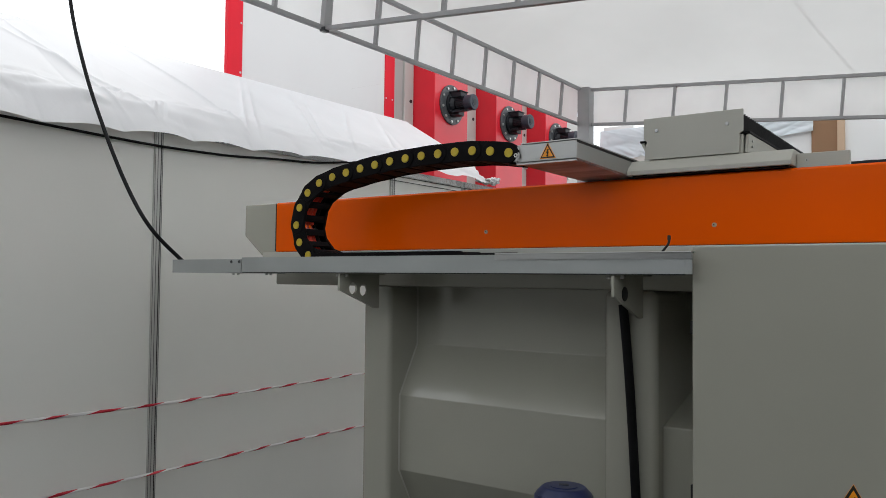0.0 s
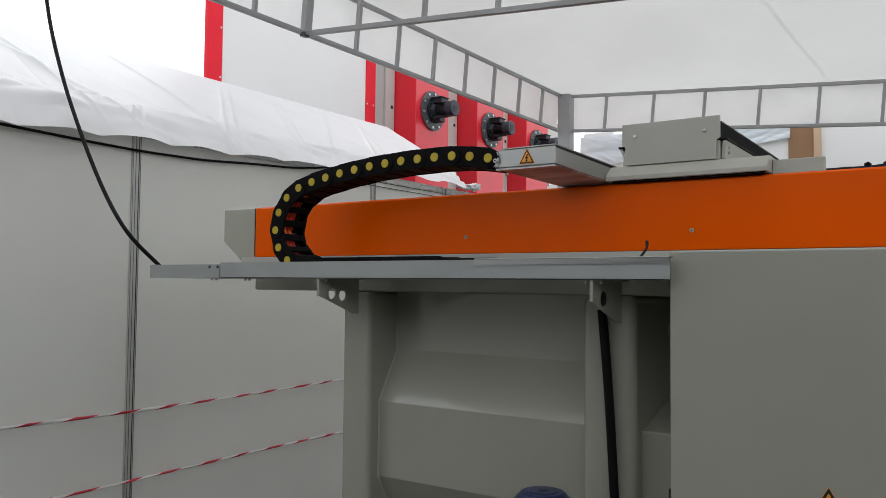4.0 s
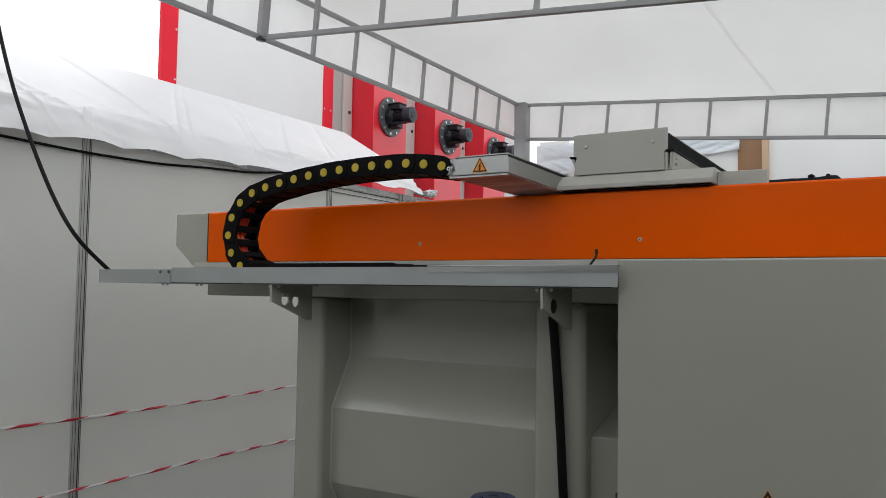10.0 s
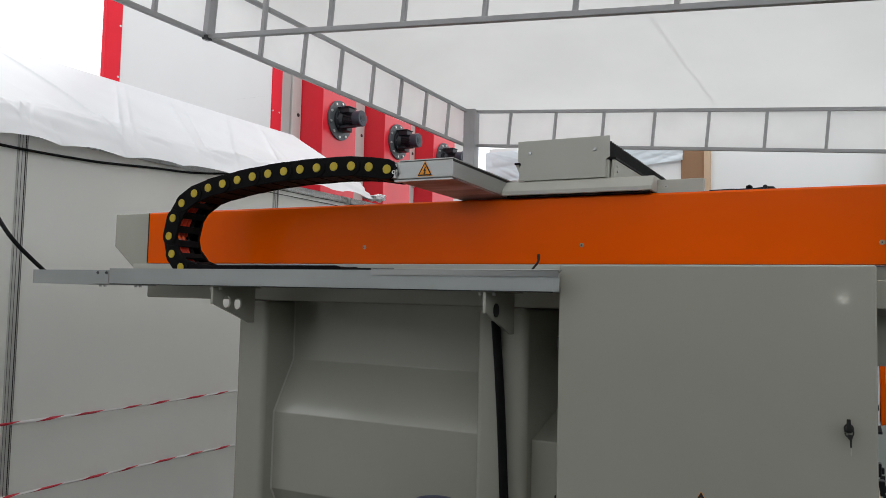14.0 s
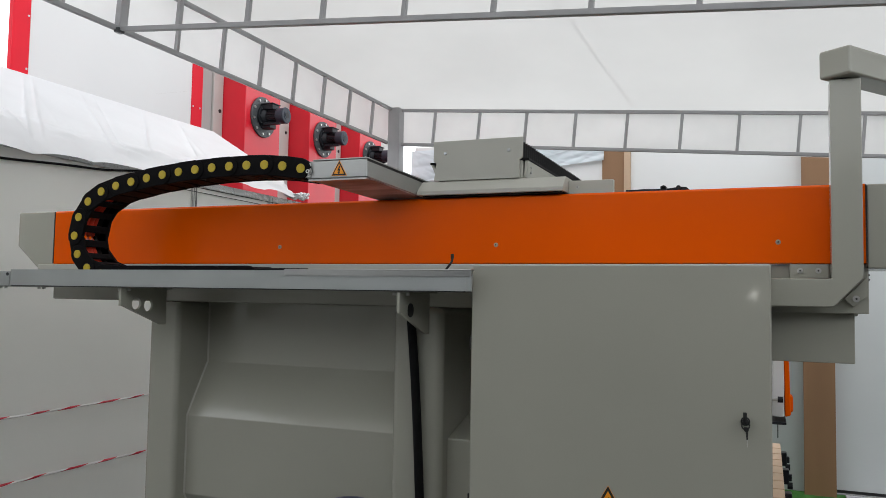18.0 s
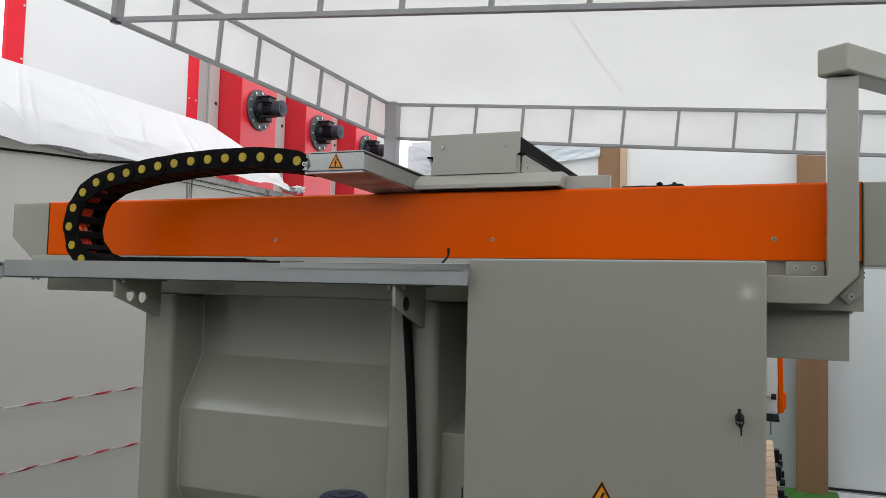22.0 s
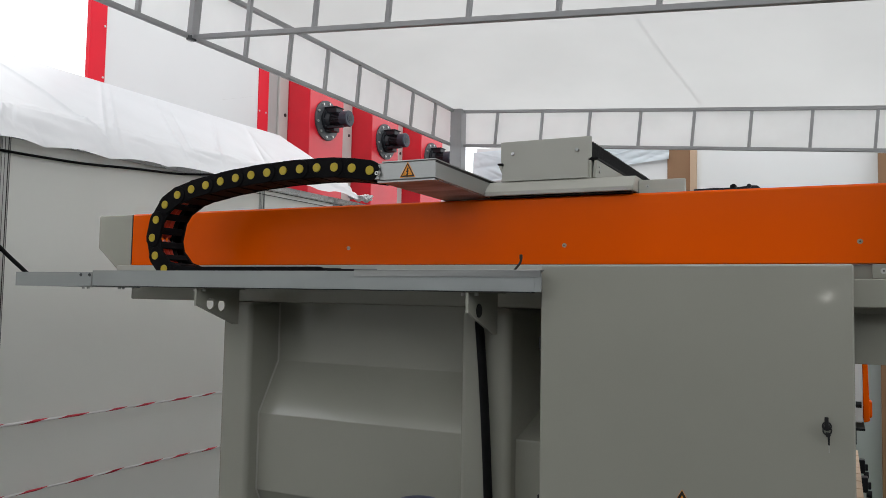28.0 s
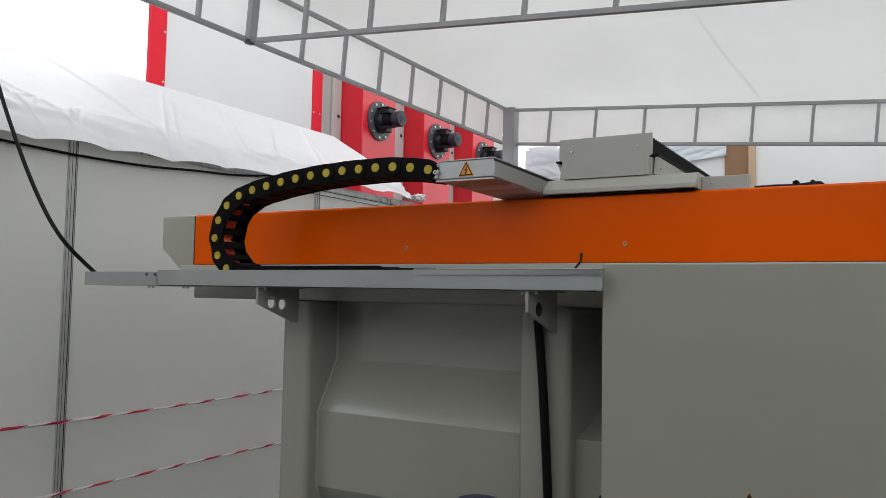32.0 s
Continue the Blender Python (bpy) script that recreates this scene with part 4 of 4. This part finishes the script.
part("key", joined(bx(0.2268, 0.2352, CY - 0.034, CY - 0.030, 1.023, 1.048, 0.0015), cyl((0.231, CY - 0.032, 1.024), (0.231, CY - 0.016, 1.024), 0.006, 10)), INK, lk)
part("key_ring", tube([Vector((0.232 + 0.0085 * math.cos(a), CY - 0.027, 1.018 + 0.010 * math.sin(a))) for a in np.linspace(0, 2 * math.pi, 24)], 0.0018, 6), INK, lk)
part("spare_key", joined(prism([(0.2285, 1.014), (0.2275, 1.008), (0.231, 1.003), (0.2365, 1.002), (0.2395, 1.008), (0.2365, 1.014)], "y", CY - 0.029, CY - 0.025, 0.001),
                         prism([(0.2325, 1.003), (0.2335, 0.985), (0.2370, 0.985), (0.2375, 1.003)], "y", CY - 0.028, CY - 0.025, 0.0005)), INK, lk)
part("key_tip", bx(0.2348, 0.2358, CY - 0.027, CY - 0.026, 0.968, 0.985), STEEL, lk)
warning_sign(-0.088, CY, 0.768, 0.082, door, 1.06)

# ---- pendant arm ----
arm = thing("pendant_arm", "grey square tube arm for the control pendant", "support arm", at=(0.46, 2.25, 1.28))
YA, YB = 2.205, 2.265
part("bent_tube", prism([(0.25, 1.293), (0.432, 1.293), (0.5005, 1.366), (0.5005, 1.8665), (0.43, 1.8665), (0.43, 1.364), (0.25, 1.364)], "y", YA, YB, 0.003), GREY, arm)
gus = part("gusset", prism([(0.462, 1.315), (0.483, 1.294), (0.514, 1.322), (0.514, 1.37)], "y", 2.272, 2.2895, 0.001), GREY, arm)
bolt((0.489, 2.272, 1.315), (0, -1, 0), 0.0085, gus)
hd = Matrix.Translation((0.475, 2.235, 1.905)) @ Matrix.Rotation(radians(53), 4, "Z")
part("boom", moved(bx(-0.06, 1.5, -0.042, 0.042, -0.036, 0.036, 0.007, 3), hd), GREY, arm)
part("swivel", cyl((0.466, 2.228, 1.862), (0.466, 2.228, 1.872), 0.02, 24), DARK, arm)

# ---- blue motor, conduit, cable tie, hanging cable ----
motor = thing("pump_motor", "blue electric motor standing upright before the panel", "motor", at=(-0.856, 2.1, FLOOR))
mx, my = -0.856, 2.1
part("fan_cover", joined(cyl((mx, my, 0.60), (mx, my, 0.678), 0.086, 40, b=0.008), cyl((mx, my, 0.678), (mx, my, 0.701), 0.084, 40, 0.062, 0.006)), BLUE, motor)
part("grille", cyl((mx, my, 0.700), (mx, my, 0.704), 0.042, 30), BLUE, motor)
part("label", moved(bx(-0.014, 0.014, -0.009, 0.009, 0.704, 0.7055, 0.0005), Matrix.Translation((mx, my, 0)) @ Matrix.Rotation(0.5, 4, "Z")), FAN, motor, "small grey label")
part("housing", cyl((mx, my, 0.2), (mx, my, 0.60), 0.078, 40, b=0.006), BLUE, motor)
for k in range(28):
    part("fin", moved(bx(0.076, 0.089, -0.002, 0.002, 0.22, 0.585), Matrix.Translation((mx, my, 0)) @ Matrix.Rotation(2 * math.pi * k / 28, 4, "Z")), BLUE, motor)
part("pump", bx(mx - 0.12, mx + 0.12, my - 0.11, my + 0.11, FLOOR, 0.2, 0.01), DARK, motor)
ar = Matrix.Translation((mx, my, 0)) @ Matrix.Rotation(radians(25), 4, "Z")
part("arrow", moved(prism([(-0.035, 0.66), (-0.012, 0.677), (-0.012, 0.668), (0.016, 0.668), (0.016, 0.652), (-0.012, 0.652), (-0.012, 0.643)], "y", -0.0885, -0.085), ar), SIGN, motor, "amber arrow")
solid("conduit", tube(spline([(-0.735, 2.245, 1.228), (-0.722, 2.243, 1.1), (-0.709, 2.24, 0.95), (-0.697, 2.24, 0.75), (-0.686, 2.24, 0.5), (-0.686, 2.24, 0.0), (-0.686, 2.24, FLOOR)], 0.03), 0.0138, 12), RUBBER,
      "black conduit hanging down the body post", "conduit")
solid("cable_tie", joined(tube(spline([(-0.548, 2.06, 1.378), (-0.538, 2.06, 1.39), (-0.53, 2.06, 1.402), (-0.529, 2.06, 1.42)], 0.004), 0.0035, 8), bx(-0.533, -0.525, 2.056, 2.064, 1.408, 1.422, 0.002)), INK,
      "black cable tie end standing up from the tray", "cable tie")
solid("tray_cable", tube(spline([(-1.3, 2.02, 1.376), (-1.0, 2.02, 1.376), (-0.96, 2.015, 1.374)], 0.03), 0.004, 8), RUBBER, "black cable lying in the tray", "cable")
solid("hanging_cable", tube(spline([(-3.4, 1.9, 3.6), (-3.33, 1.9, 3.0), (-3.25, 1.9, 2.55), (-3.117, 1.9, 2.219), (-2.947, 1.9, 1.924), (-2.769, 1.9, 1.67), (-2.608, 1.9, 1.5), (-2.545, 1.985, 1.385), (-2.5, 2.03, 1.335), (-2.4, 2.05, 1.329), (-2.2, 2.06, 1.329)], 0.03), 0.0082, 10), RUBBER,
      "black cable hanging down to the cable tray", "cable")

# ---- further machine seen past the cabinet ----
spindle = thing("saw_unit", "white and orange cutting unit on the machine bed", "machine head", at=(0.4, 4.5, 0.7))
part("housing", prism([(0.357, 0.73), (0.415, 0.73), (0.418, 0.9), (0.412, 1.2), (0.366, 1.2)], "y", 4.4, 4.75, 0.006), WHITE, spindle)
part("cover", prism([(0.42, 0.73), (0.447, 0.74), (0.442, 0.95), (0.434, 1.2), (0.415, 1.2)], "y", 4.4, 4.75, 0.006), ORANGE, spindle, "orange cover strip")
part("knob", bx(0.43, 0.458, 4.42, 4.5, 0.752, 0.838, 0.012, 3), ORANGE, spindle)
part("bracket", bx(0.18, 0.352, 4.36, 4.398, 0.845, 0.882, 0.008), DARK, spindle)
part("rod", cyl((0.2, 4.35, 0.822), (0.40, 4.35, 0.822), 0.008, 12), STEEL, spindle)
part("rod_knob", cyl((0.385, 4.35, 0.822), (0.41, 4.35, 0.822), 0.015, 14), DARK, spindle)
for k in range(7):
    part("grille_bar", bx(0.2 + 0.024 * k, 0.206 + 0.024 * k, 4.37, 4.398, 0.71, 0.815, 0.001), DARK, spindle)
for k in range(4):
    part("grille_bar", bx(0.2, 0.35, 4.366, 4.372, 0.72 + 0.026 * k, 0.725 + 0.026 * k, 0.001), DARK, spindle)
part("side_plate", bx(0.325, 0.352, 4.37, 4.398, 0.71, 0.84, 0.002), DARK, spindle)
part("bottom_plate", bx(0.18, 0.425, 4.35, 4.6, 0.697, 0.709, 0.003), DARK, spindle)
part("pin", cyl((0.385, 4.36, 0.697), (0.385, 4.36, 0.63), 0.0025, 8), DARK, spindle)
part("stand", bx(0.0, 0.19, 4.4, 4.75, FLOOR, 0.9, 0.01), GREY, spindle)
spindle.location.x = 0.34
bed = thing("slatted_bed", "bed of pale wooden slats with black clamps", "work table", at=(0.1, 4.5, FLOOR))
for k in range(11):
    y = 3.3 + 0.185 * k
    part("slat", bx(-0.6, 0.348, y, y + 0.168, 0.43, 0.45, 0.003), PALE_WOOD, bed)
part("frame", bx(-0.6, 0.33, 3.3, 5.3, 0.3, 0.43, 0.004), GREY, bed)
for y in (3.95, 4.5, 5.0):
    part("clamp", joined(bx(0.348, 0.378, y, y + 0.06, 0.375, 0.45, 0.006), bx(0.372, 0.392, y + 0.015, y + 0.045, 0.39, 0.425, 0.005), cyl((0.37, y + 0.03, 0.365), (0.395, y + 0.03, 0.365), 0.018, 14)), DARK, bed)
for x in (-0.55, 0.25):
    for y in (3.35, 5.2):
        part("leg", bx(x, x + 0.06, y, y + 0.06, FLOOR, 0.3, 0.003), GREY, bed)
